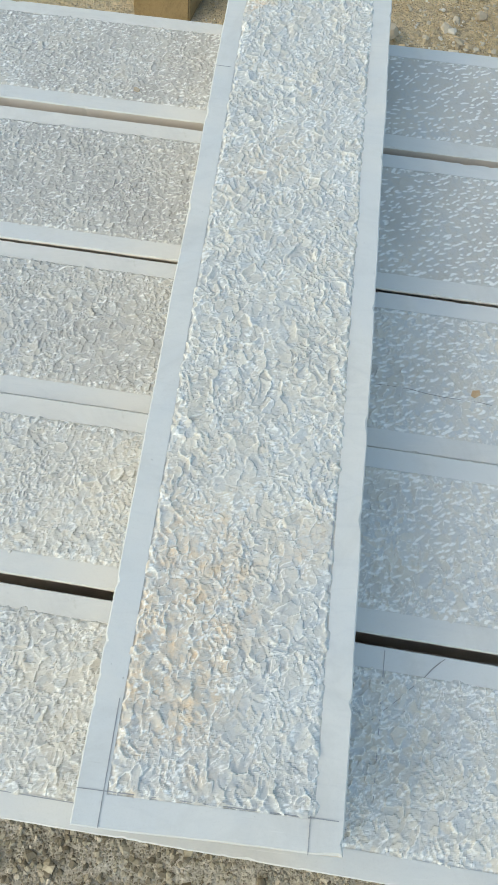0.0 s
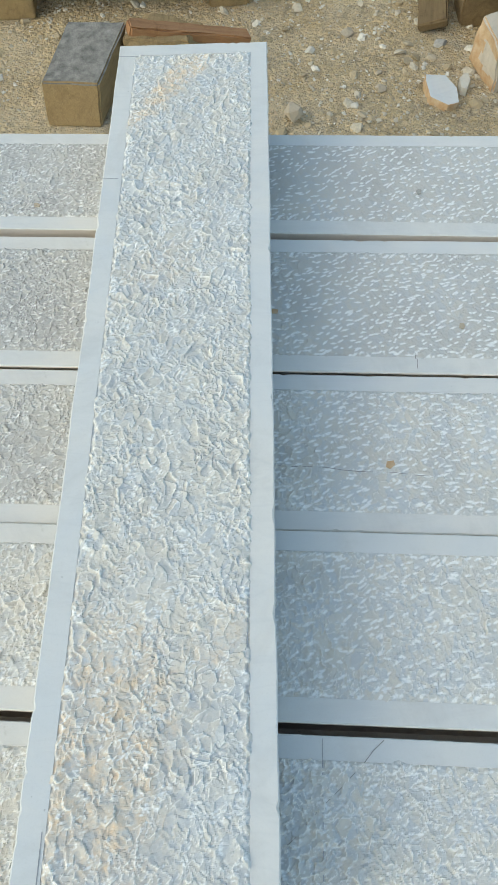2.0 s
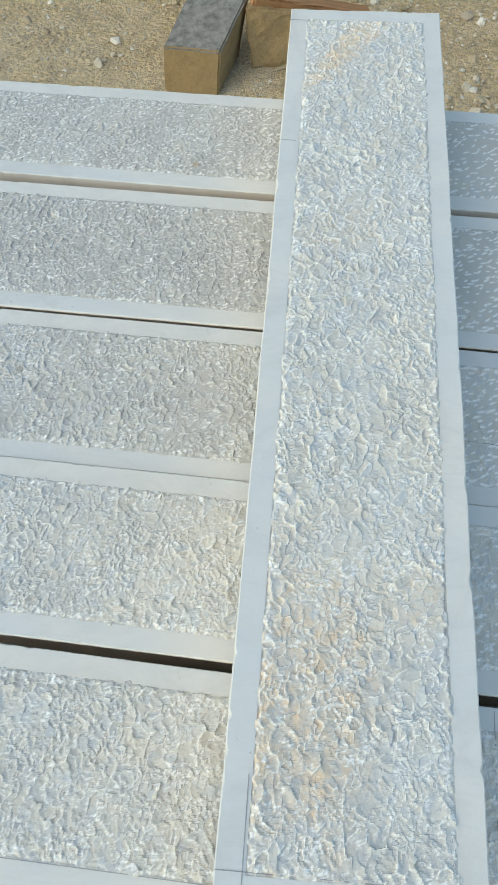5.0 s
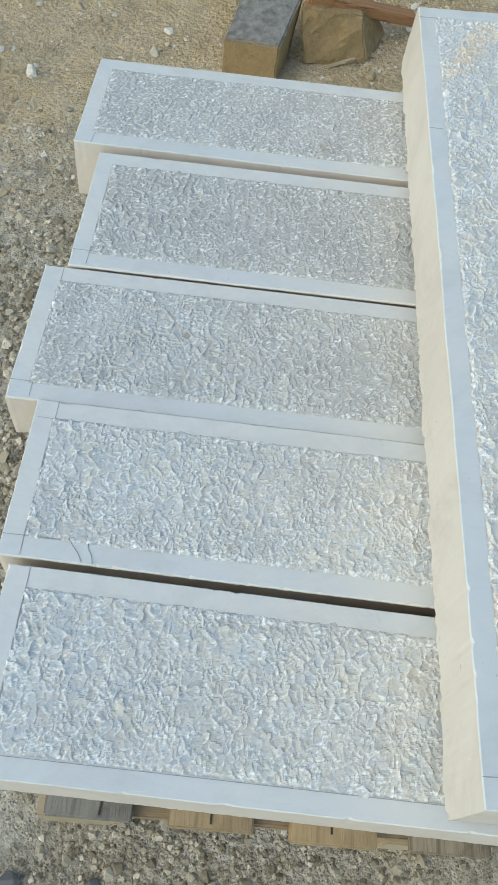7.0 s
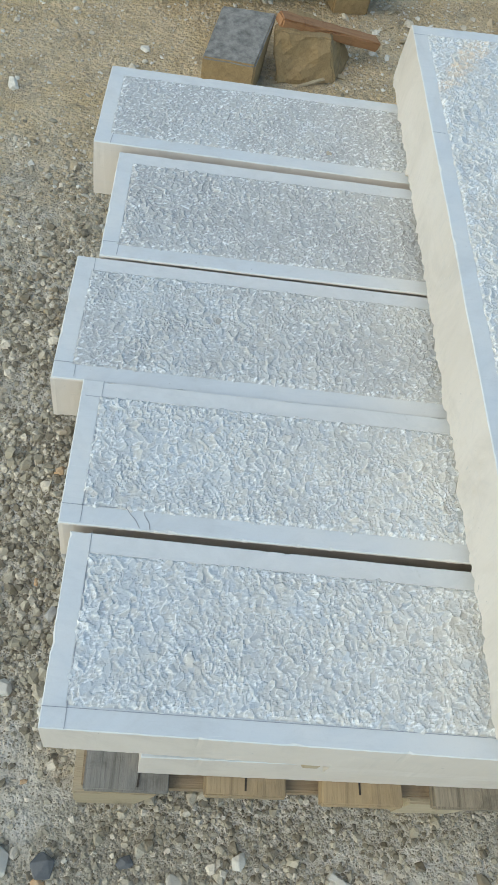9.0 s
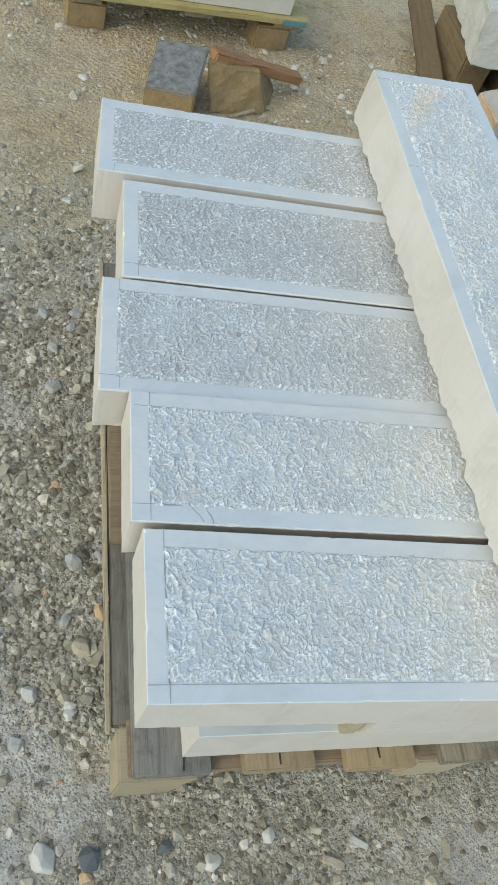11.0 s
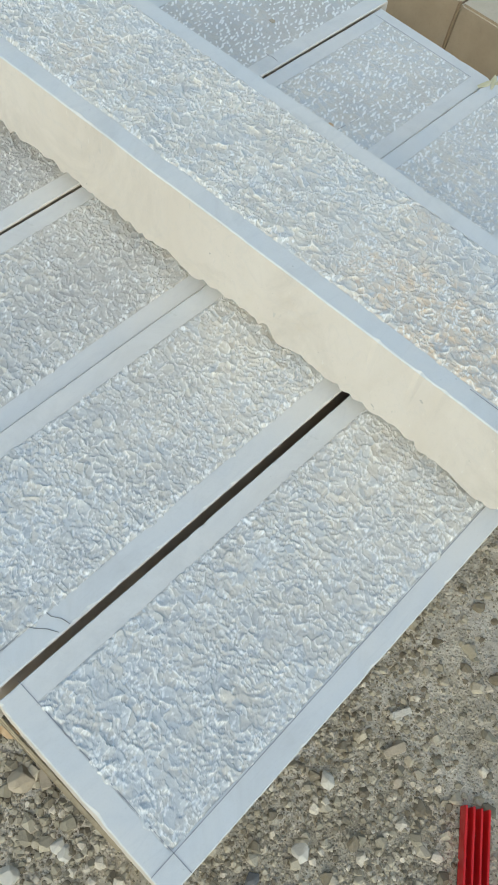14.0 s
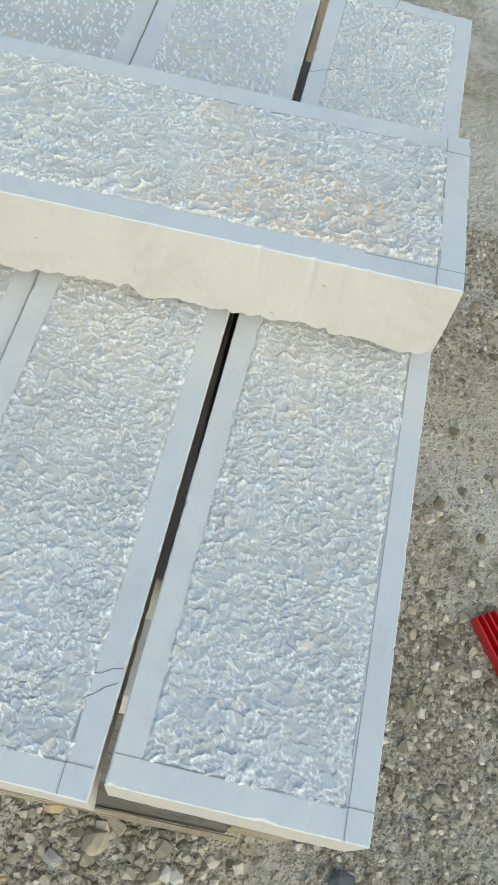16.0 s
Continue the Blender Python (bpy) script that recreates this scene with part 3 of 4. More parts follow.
def stroke(points, width, z):
    """A thin drawn or cracked line over a flat face."""
    bm = bmesh.new()
    for (ax, ay), (bx, by) in zip(points, points[1:]):
        d = Vector((bx - ax, by - ay, 0))
        s = Vector((-d.y, d.x, 0)).normalized() * width / 2
        a, b = Vector((ax, ay, z)), Vector((bx, by, z))
        lo = [bm.verts.new(p) for p in (a - s, b - s, b + s, a + s)]
        hi = [bm.verts.new(p.co + Vector((0, 0, 0.0004))) for p in lo]
        bm.faces.new(hi)
        for i in range(4):
            bm.faces.new((lo[i], lo[(i + 1) % 4], hi[(i + 1) % 4], hi[i]))
    return bm


def wander(a, b, n, amount, rng):
    return [(a[0] + (b[0] - a[0]) * i / n + (rng.uniform(-amount, amount) if 0 < i < n else 0), a[1] + (b[1] - a[1]) * i / n + (rng.uniform(-amount, amount) if 0 < i < n else 0)) for i in range(n + 1)]


def slab(label, quad, top, thick, margin, look_, seed, ragged=0.0, lines=(), cracks=(), group="", undercut=0.0, step=0.0015):
    cx, cy = bilinear(quad, 0.5, 0.5)
    local = [(x - cx, y - cy) for x, y in quad]
    rng = random.Random(seed)
    ob = thing("dressed_stone", label, "dressed stone", (cx, cy, top), group)
    under("body", slab_body(local, thick, margin, rng, ragged, seed, undercut, not look_), ob, "sawn limestone sides and smooth margin")
    if look_:
        under("hammered_face", hammered_face(local, margin, look_, seed, step), ob, "punched limestone face with white tool marks")
    for a, b in lines:
        part("pencil_line", stroke([(a[0] - cx, a[1] - cy), (b[0] - cx, b[1] - cy)], 0.0009, 0.0002), M_PENCIL, ob, "pencil layout line")
    for a, b in cracks:
        part("crack", stroke(wander((a[0] - cx, a[1] - cy), (b[0] - cx, b[1] - cy), 9, 0.002, rng), 0.0007, 0.0003), M_CRACK, ob, "dark hairline crack")
    return ob


def finish(cell, amp, tone, dash, white, crest, rise=0.0015, angle=25):
    return dict(cell=cell, amp=amp, tone=tone, dash=dash, white=white, crest=crest, rise=rise, angle=angle)


ROW_GROUP = "slabs laid side by side on the pallet"
# Second-half tones are set lighter to offset the crosswise slab's shade.
slab("white limestone slab with finely punched face and sky blue in its colour, grey at one half", [(-0.755, 1.064), (0.665, 1.062), (0.65, 1.332), (-0.743, 1.31)], 0.613, 0.128, 0.030,
     (finish(0.0125, 0.0026, 0.8, 0.010, 0.7, 0.6), finish(0.011, 0.0009, 0.55, 0.0105, 0.9, 0.15, 0.0004, 28)), 11, 0, (((-0.722, 1.066), (-0.718, 1.10)),), (), ROW_GROUP, step=0.0018)
slab("grey and white limestone slab with dense punch marks", [(-0.712, 0.7705), (0.687, 0.764), (0.675, 1.053), (-0.703, 1.045)], 0.613, 0.118, 0.030,
     (finish(0.013, 0.0032, 0.9, 0.011, 0.65, 0.6), finish(0.012, 0.0012, 0.5, 0.0098, 0.9, 0.22, 0.0006, 22)), 22, 0, (((-0.682, 0.776), (-0.679, 0.82)), ((-0.708, 0.806), (-0.66, 0.806))), (((0.36, 0.775), (0.36, 0.805)),), ROW_GROUP, 0.012, 0.0017)
slab("limestone slab lying slightly lower, coarse at one half", [(-0.758, 0.507), (0.655, 0.489), (0.66, 0.7625), (-0.748, 0.7695)], 0.609, 0.108, 0.030,
     (finish(0.0125, 0.0032, 0.6, 0.012, 0.6, 0.6), finish(0.011, 0.0018, 0.22, 0.011, 0.9, 0.55, 0.0006, 18)), 33, 0,
     (((-0.722, 0.513), (-0.716, 0.765)), ((-0.757, 0.540), (-0.68, 0.539)), ((0.627, 0.52), (0.631, 0.754))), (((0.135, 0.60), (0.36, 0.585)),), ROW_GROUP, 0.012)
slab("pale limestone slab with bold chisel scallops and hairline cracks", [(-0.713, 0.259), (0.675, 0.220), (0.69, 0.4865), (-0.707, 0.506)], 0.616, 0.112, 0.030,
     (finish(0.0125, 0.0033, 0.25, 0.012, 0.5, 0.75), finish(0.012, 0.0022, 0.08, 0.011, 0.75, 0.6, 0.0008, 18)), 44, 0,
     (((-0.682, 0.262), (-0.674, 0.504)), ((-0.71, 0.290), (-0.60, 0.288)), ((-0.70, 0.475), (-0.62, 0.472))), (((-0.62, 0.36), (-0.585, 0.258)), ((-0.665, 0.36), (-0.60, 0.26))), ROW_GROUP, 0.012)
slab("pale limestone slab with bold chisel scallops along the pallet edge", [(-0.700, -0.013), (0.646, -0.050), (0.665, 0.207), (-0.695, 0.250)], 0.615, 0.118, 0.030,
     (finish(0.0128, 0.0031, 0.25, 0.012, 0.5, 0.75), finish(0.0125, 0.0032, 0.05, 0.011, 0.5, 0.75, 0.001, 18)), 55, 0,
     (((-0.668, -0.012), (-0.664, 0.25)), ((-0.698, 0.014), (0.10, -0.006)), ((0.19, 0.217), (0.185, 0.04))), (((0.145, 0.10), (0.265, 0.216)), ((0.405, 0.214), (0.45, 0.12)), ((0.48, 0.12), (0.655, 0.085))), ROW_GROUP)
LONG = [(-0.130, -0.021), (0.134, -0.017), (0.121, 1.382), (-0.146, 1.361)]
slab("long white limestone slab with ochre tinges and sky blue in its colour, laid crosswise on top", LONG, 0.767, 0.150, 0.032,
     (finish(0.0145, 0.0036, 0.2, 0.013, 0.4, 0.8, 0.0018), finish(0.0135, 0.0033, 0.15, 0.012, 0.5, 0.8, 0.0018, 60),
      ((0.10, 1.26, 0.11, 0.016, 55, 2.2), (0.075, 1.24, 0.10, 0.012, 65, 1.8), (0.08, 0.20, 0.14, 0.07, 90, 1.2), (0.19, 0.30, 0.05, 0.03, 40, 0.6), (0.10, 0.85, 0.06, 0.04, 30, 0.4))), 66, 0.011,
     (((-0.128, 0.014), (0.125, 0.016)), ((-0.101, -0.018), (-0.103, 0.10)), ((0.098, -0.016), (0.0965, 0.08)), ((0.0965, 0.20), (0.0955, 0.36)), ((-0.143, 1.327), (-0.09, 1.330)), ((-0.139, 1.02), (-0.115, 1.02))), (), step=0.00125)

# the slabs underneath
LOW_GROUP = "lower slabs on the pallet"
for i, (x0, x1, y0, y1) in enumerate(((-0.567, 0.62, 0.010, 0.232), (-0.56, 0.62, 0.258, 0.50), (-0.60, 0.62, 0.52, 0.77), (-0.57, 0.62, 0.79, 1.03), (-0.59, 0.62, 1.05, 1.30))):
    slab("cream sawn limestone slab lying on the pallet boards", [(x0, y0), (x1, y0 - 0.01), (x1, y1), (x0, y1)], 0.322, 0.142, 0.05, None, 70 + i, 0, (), (), LOW_GROUP)
    a = -0.28 if i == 0 else -0.45
    tops = (0.485, 0.495, 0.501, 0.504, 0.497)
    h = (tops[4], tops[3], tops[2], tops[1], tops[0])[i]
    slab("cream sawn limestone slab between the lower and upper layers", [(a, y0 - 0.012), (0.60, y0 - 0.024), (0.60, y1), (a, y1)], h, h - 0.322, 0.05, None, 80 + i, 0, (), (), LOW_GROUP)

# ---- pallet ----
rng = random.Random(5)
pallet = thing("pallet", "weathered wooden pallet of grey-brown boards under the slabs", "pallet", (0, 0, 0))
for i in range(7):
    x = -0.655 + i * 0.2035
    part("deck_board", beam(0.142 + rng.uniform(-0.006, 0.006), 1.30, 0.024, rng, 0.003, 0.0012, 14), M_GREYBOARD if i == 0 else M_DECK, pallet, "silver-grey weathered board" if i == 0 else "", (x, -0.018 - rng.uniform(0, 0.012), 0.155))
for y in (-0.008, 0.58, 1.17):
    part("stringer_board", beam(1.36, 0.10, 0.024, rng, 0.003, 0.001, 14), M_DECK_X, pallet, "", (-0.66, y, 0.130))
for y in (-0.016, 0.58, 1.17):
    for x in (-0.675, -0.075, 0.54):
        bm = hexa([(0, 0, 0), (0.115, 0, 0), (0.115, 0.10, 0), (0, 0.10, 0), (0, 0, 0.128), (0.15, 0, 0.128), (0.15, 0.10, 0.128), (0, 0.10, 0.128)], 0.004, 3, 0.0015, x * 7 + y)
        part("block", bm, M_RAW, pallet, "pale sawn wooden block", (x, y, 0.001))
part("runner_board", beam(0.06, 1.22, 0.022, rng, 0.003, 0.0012, 14), M_SIDEBOARD, pallet, "dark weathered side board", (-0.685, 0.085, 0.108))
part("edge_strip", beam(0.009, 1.24, 0.026, rng, 0.002, 0.001, 14), M_RAW, pallet, "pale worn edge of the side board", (-0.696, 0.075, 0.106))
part("side_board", beam(0.05, 0.30, 0.018, rng, 0.003, 0.0012, 6), M_DECK_X, pallet, "brown board lapped over the side board", (-0.684, 0.46, 0.1312))
for i in range(3):
    x = -0.565 + (0, 0.184, 0.386)[i]
    part("split", stroke(wander((x, -0.012), (x + 0.006, 0.25), 8, 0.002, rng), 0.0035, 0.1808), M_SPLIT, pallet, "dark split in a board")
solid("wooden_wedge", beam(0.03, 0.08, 0.085, rng, 0.003, 0.001, 2), M_RAW, "small yellow-brown wooden wedge between two slabs", "wedge", (-0.316, 0.004, 0.3225))

# ---- timber offcuts on the ground ----
blk = thing("timber_block", "sawn brown timber block with a dark weathered top", "timber", (-0.44, 2.2, 0))
bm = hexa([(-0.095, -0.085, 0.0), (0.07, -0.09, 0.0), (0.115, 0.125, 0.0), (-0.06, 0.14, 0.0), (-0.098, -0.043, 0.123), (0.074, -0.045, 0.121), (0.14, 0.20, 0.165), (-0.045, 0.205, 0.16)], 0.005, 3, 0.003, 2)
top_faces = [f for f in bm.faces if f.normal.z > 0.75]
for f in top_faces:
    f.material_index = 1
part("timber", bm, (M_BLOCK, M_BITUMEN), blk, "")
off = thing("timber_offcut", "rough brown timber offcut on the sand", "timber", (-0.15, 2.38, 0))
part("timber", hexa([(-0.13, -0.13, 0.0), (0.08, -0.08, 0.0), (0.15, 0.09, 0.0), (-0.07, 0.10, 0.0), (-0.16, -0.05, 0.15), (0.04, -0.02, 0.13), (0.09, 0.12, 0.10), (-0.11, 0.12, 0.13)], 0.006, 6, 0.014, 5), M_BLOCK, off)
for k in range(3):
    part("splinter", beam(0.10, 0.012, 0.006, rng, 0.002, 0.002, 4), M_RAW, off, "torn pale splinter", (-0.05 + 0.03 * k, -0.13 + 0.03 * k, 0.003), (0, -12, 20 + 25 * k))
bm = beam(0.40, 0.055, 0.035, rng, 0.006, 0.003, 9)
lath = solid("wooden_lath", bm, M_LATH, "red-brown wooden lath leaning on a timber offcut", "lath", (-0.29, 2.345, 0.145), (0, 14, 16))

# ---- far pallet with a stone ----
far = thing("pallet", "pale yellowish pallet with a teal painted corner", "pallet", (0, 0, 0))
for i in range(4):
    part("deck_board", beam(0.95, 0.12, 0.022, rng, 0.003, 0.0012, 10), M_YELLOW, far, "", (-0.80 - 0.026 * i, 2.625 + i * 0.2, 0.123), (0, 0, 7.6))
for x in (-0.78, -0.36, 0.0):
    part("stringer_board", beam(0.11, 0.72, 0.022, rng, 0.003, 0.001, 8), M_DECK, far, "", (x, 2.64 + (x + 0.8) * 0.134, 0.1), (0, 0, 7.6))
for x, y in ((-0.79, 0.0), (-0.06, 0.0), (-0.84, 0.55), (-0.11, 0.55)):
    part("block", beam(0.14, 0.12, 0.098, rng, 0.006, 0.002, 3), M_BLOCK, far, "", (x, 2.645 + y + (x + 0.8) * 0.134, 0.001), (0, 0, 7.6))
part("paint_mark", beam(0.10, 0.004, 0.02, rng, 0.001, 0.0, 2), M_TEAL, far, "teal paint on the board edge", (0.03, 2.731, 0.124), (0, 0, 7.6))
slab("pale limestone slab lying on the far pallet", [(-0.70, 2.67), (0.06, 2.77), (0.02, 3.1), (-0.74, 3.0)], 0.27, 0.124, 0.05, None, 95)

# ---- split white blocks on timbers ----
blocks = "split white blocks"
solid("stone_block", hexa([(0.77, 2.57, 0.2), (1.25, 2.59, 0.2), (1.30, 3.1, 0.2), (0.85, 3.1, 0.2), (0.75, 2.59, 0.42), (1.27, 2.60, 0.42), (1.30, 3.1, 0.42), (0.83, 3.1, 0.42)], 0.006, 22, 0.007, 8),
      M_WHITE, "large split white limestone block resting on brown timbers", "stone block", group=blocks)
solid("stone_block", hexa([(1.29, 2.63, 0.2), (1.8, 2.66, 0.2), (1.8, 3.1, 0.2), (1.33, 3.1, 0.2), (1.30, 2.62, 0.40), (1.8, 2.66, 0.40), (1.8, 3.1, 0.40), (1.33, 3.1, 0.40)], 0.006, 20, 0.007, 9),
      M_WHITE, "large split white limestone block resting on brown timbers", "stone block", group=blocks)
for x, y, w in ((0.80, 2.66, 0.13), (1.02, 2.68, 0.16), (1.36, 2.70, 0.15), (1.66, 2.72, 0.12)):
    solid("timber_bearer", beam(w, 0.4, 0.198, rng, 0.008, 0.003, 5), M_BEARER, "brown timber bearer under the white blocks", "timber", (x, y, 0.0), group="bearers")
solid("wooden_plank", beam(0.10, 0.62, 0.03, rng, 0.005, 0.002, 8), M_BEARER, "brown plank leaning beside a white block", "plank", (0.66, 2.62, 0.002), (8, -20, -8))

# ---- rubble beside the slabs ----
rub = random.Random(21)
RUBBLE = (  # x, y, length, width, height, turn, stone
    (1.33, 2.32, 0.24, 0.17, 0.15, -30, 0),
    (1.13, 2.06, 0.28, 0.12, 0.09, 5, 1), (1.55, 2.42, 0.34, 0.10, 0.09, -4, 1), (1.40, 2.05, 0.30, 0.18, 0.07, 30, 2),
    (1.62, 2.12, 0.22, 0.16, 0.09, 60, 2), (1.28, 1.78, 0.13, 0.10, 0.10, 15, 3), (1.15, 1.62, 0.10, 0.09, 0.06, 50, 3),
    (1.45, 1.70, 0.26, 0.20, 0.06, -20, 2))
STONES = (M_WHITE, M_GREYSTONE, M_DARK, M_TAN)
WORDS = ("broken white limestone lump in the rubble heap", "grey rough rubble stone in the heap", "flat dark slate piece in the rubble heap", "tan broken stone in the rubble heap")
for x, y, a, b, h, turn, s in RUBBLE:
    solid("rubble_stone", lump((a * 1.1, b * 1.15, h * 1.35), rub) if s == 0 else chunk((a, b, h), rub, 3), STONES[s], WORDS[s], "stone", (x, y, -0.003), (0, 0, turn), "rubble heap")
bm = hexa([(0.86, 2.30, 0.0), (1.17, 2.41, 0.0), (1.12, 2.64, 0.0), (0.81, 2.48, 0.0), (0.85, 2.305, 0.145), (1.18, 2.40, 0.16), (1.12, 2.64, 0.17), (0.82, 2.48, 0.15)], 0.006, 12, 0.006, 12)
for f in bm.faces:
    c = f.calc_center_median()
    if (f.normal.x < -0.7 and (c.z > 0.11 or c.z < 0.04 or c.y > 2.42)) or (f.calc_center_median().z > 0.12 and f.normal.z < 0.8 and f.calc_center_median().x > 1.0):
        f.material_index = 1
solid("stone_block", bm, (M_TAN2, M_RUST), "sawn offcut of white limestone with a rusty edge", "stone block")
bm = plate(0.11, 0.17, 0.035, rub, 7)
for f in bm.faces:
    f.material_index = 0 if f.normal.z > 0.8 else 1
solid("stone_shard", bm, (M_TOP_SKYTINT, M_RUST), "flat white stone shard with rust-coloured broken edges", "stone", (0.69, 2.29, -0.002), (6, 4, 24))
solid("stone_shard", plate(0.20, 0.16, 0.03, rub, 5), M_WHITE, "flat white broken plate leaning on the rusty-edged offcut", "stone", (1.03, 2.215, 0.035), (27, -8, 22))
solid("stone_shard", plate(0.035, 0.11, 0.03, rub, 6), M_WHITE, "thin white stone splinter on the sand", "stone", (0.775, 2.33, -0.002), (0, 0, -12))
for x, y, z, a, turn in ((1.10, 2.26, 0.10, 0.09, 30), (1.06, 2.13, 0.03, 0.08, 10)):
    solid("plastic_scrap", beam(a, 0.035, 0.03, rub, 0.005, 0.003, 3), M_RED, "small bright red plastic scrap in the rubble", "plastic scrap", (x, y, z), (15, -20, turn), "red scraps")
HEAP = random.Random(77)
for _ in range(34):
    x, y = HEAP.uniform(0.93, 1.85), HEAP.uniform(1.98, 2.55)
    if x < 1.22 and y > 2.24:
        continue
    a = HEAP.choice((0.08, 0.10, 0.13, 0.16))
    k = HEAP.choice((0, 0, 1, 1, 2, 3))
    solid("rubble_stone", chunk((a * 1.3, a, a * HEAP.uniform(0.3, 0.6)), HEAP), STONES[k], WORDS[k], "stone", (x, y, -0.004), (HEAP.uniform(-10, 10), HEAP.uniform(-10, 10), HEAP.uniform(0, 180)), "rubble heap")
for _ in range(46):
    x = HEAP.uniform(0.92, 1.95)
    y = HEAP.uniform(1.50, 2.58)
    if (0.80 < x < 1.2 and y > 2.26) or (x < 1.15 and y < 2.0 and x < 0.9 + 0.5 * (2.0 - y)):
        continue
    a = HEAP.choice((0.05, 0.06, 0.08, 0.10, 0.13))
    k = HEAP.choice((0, 1, 1, 1, 2, 2, 3))
    solid("rubble_stone", chunk((a * 1.3, a, a * HEAP.uniform(0.35, 0.8)), HEAP), STONES[k], WORDS[k], "stone", (x, y, -0.003), (HEAP.uniform(-8, 8), HEAP.uniform(-8, 8), HEAP.uniform(0, 180)), "rubble heap")
solid("board_offcut", beam(0.55, 0.09, 0.03, rub, 0.004, 0.003, 9), M_GREYSTONE, "grey weathered board lying over the rubble", "board", (1.25, 2.50, 0.10), (0, 3, -6))
cup = thing("food_tray", "small crushed white tray thrown on the rubble", "tray", (1.50, 2.28, 0.075))
part("base", beam(0.12, 0.08, 0.006, rub, 0.002, 0.002, 4), M_WHITE, cup)
part("rim", beam(0.12, 0.008, 0.03, rub, 0.002, 0.002, 4), M_WHITE, cup, "", (0, 0, 0))
part("rim", beam(0.12, 0.008, 0.03, rub, 0.002, 0.002, 4), M_WHITE, cup, "", (0, 0.072, 0))
cup.rotation_euler = (0.2, 0.15, 0.5)
solid("plank_offcut", beam(0.30, 0.07, 0.02, rub, 0.003, 0.002, 5), M_DARK, "dark thin plank offcut in the rubble", "plank", (1.0, 2.30, 0.004), (0, 0, 40))

# ---- low stack of buff blocks ----
for k, (z0, z1) in enumerate(((0.0, 0.20), (0.205, 0.42))):
    y = 0.10
    while y < 0.95:
        w = rub.uniform(0.16, 0.30)
        dx = rub.uniform(0, 0.02) - 0.03 * k
        bm = hexa([(1.16 + dx, y, z0), (1.55, y, z0), (1.55, y + w, z0), (1.16 + dx, y + w, z0), (1.165 + dx, y, z1), (1.55, y, z1), (1.55, y + w, z1), (1.165 + dx, y + w, z1)], 0.006, 2, 0.003, k * 9 + y)
        # upward faces take the lit copy of the buff stone
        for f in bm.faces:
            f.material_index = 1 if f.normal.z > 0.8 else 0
        solid("stone_block", bm, (M_BUFF_SHADED, M_BUFF_LIT), "buff sawn stone block stacked beside the pallet", "stone block", group="buff blocks")
        y += w + 0.006

# ---- red plastic channel ----
red = thing("plastic_channel", "bright red ribbed plastic channel piece on the ground", "plastic piece", (-0.232, -0.312, 0.004))
part("base", beam(0.15, 0.046, 0.004, rng, 0.001, 0.0, 4), M_RED, red)
for y in (0.0, 0.014, 0.028, 0.042):
    part("rib", beam(0.15, 0.004, 0.026, rng, 0.001, 0.0004, 6), M_RED, red, "", (0, y, 0.003))
part("end_lip", beam(0.006, 0.048, 0.012, rng, 0.001, 0.0, 2), M_REDCUT, red, "paler cut edge", (0.147, -0.001, 0.018))
red.rotation_euler = (0, 0, radians(211.5))

# ---- crumbs on the slabs ----
crumb = random.Random(9)
CRUMBS = ((0.304, 0.603, 0.609, 0.014, 4), (-0.341, 0.141, 0.6155, 0.015, 0), (0.135, 0.885, 0.614, 0.012, 4), 
          (-0.21, 0.085, 0.6155, 0.011, 0), (0.40, 1.17, 0.614, 0.012, 1), (-0.50, 0.655, 0.609, 0.012, 1), (0.44, 0.86, 0.614, 0.012, 3), (-0.29, 1.12, 0.614, 0.012, 3))
LOOKS = ((M_WHITE, "thin white stone flake"), (M_GREYSTONE, "thin grey stone flake"), (M_DARK, "dark chip"), (M_TAN, "tan stone crumb"), (M_RUST, "rust-coloured crumb"))
for x, y, z, s, k in CRUMBS:
    solid("stone_flake", plate(s * 1.3, s, s * 0.16, crumb, 5), M_HAMMER if k == 0 else LOOKS[k][0], LOOKS[k][1] + " lying on a slab", "stone flake", (x, y, z + 0.0004), (crumb.uniform(-4, 4), crumb.uniform(-4, 4), crumb.uniform(0, 180)), "flakes on the slabs")
for x, y in ((0.640, 0.478), (0.655, 0.468), (0.62, 0.487)):
    solid("mortar_smear", shard((0.05, 0.016, 0.006), 0.2, crumb, 12), M_CHALK, "yellowish dried smear on a slab corner", "smear", (x, y, 0.615), (0, 0, crumb.uniform(-30, 30)), "smears")

# ---- loose stones on the ground ----
stones = random.Random(31)
LOOSE = ((-0.801, 0.97, 0.05, 1), (-0.792, 0.673, 0.032, 4), (-0.769, 0.732, 0.03, 1), (-0.831, 1.218, 0.04, 1), (-0.758, 1.182, 0.035, 1), (-0.805, 1.10, 0.04, 1),
         (-0.729, 0.281, 0.055, 3), (-0.748, 0.478, 0.045, 1), (-0.798, -0.116, 0.055, 0), (-0.483, -0.145, 0.038, 0), (-0.366, -0.107, 0.035, 0), (-0.188, -0.137, 0.025, 0),
         (-0.573, -0.112, 0.03, 2), (-0.835, 0.185, 0.035, 0), (-0.754, 0.142, 0.03, 0), (-0.691, 0.496, 0.03, 1), (-0.753, 0.161, 0.03, 0))
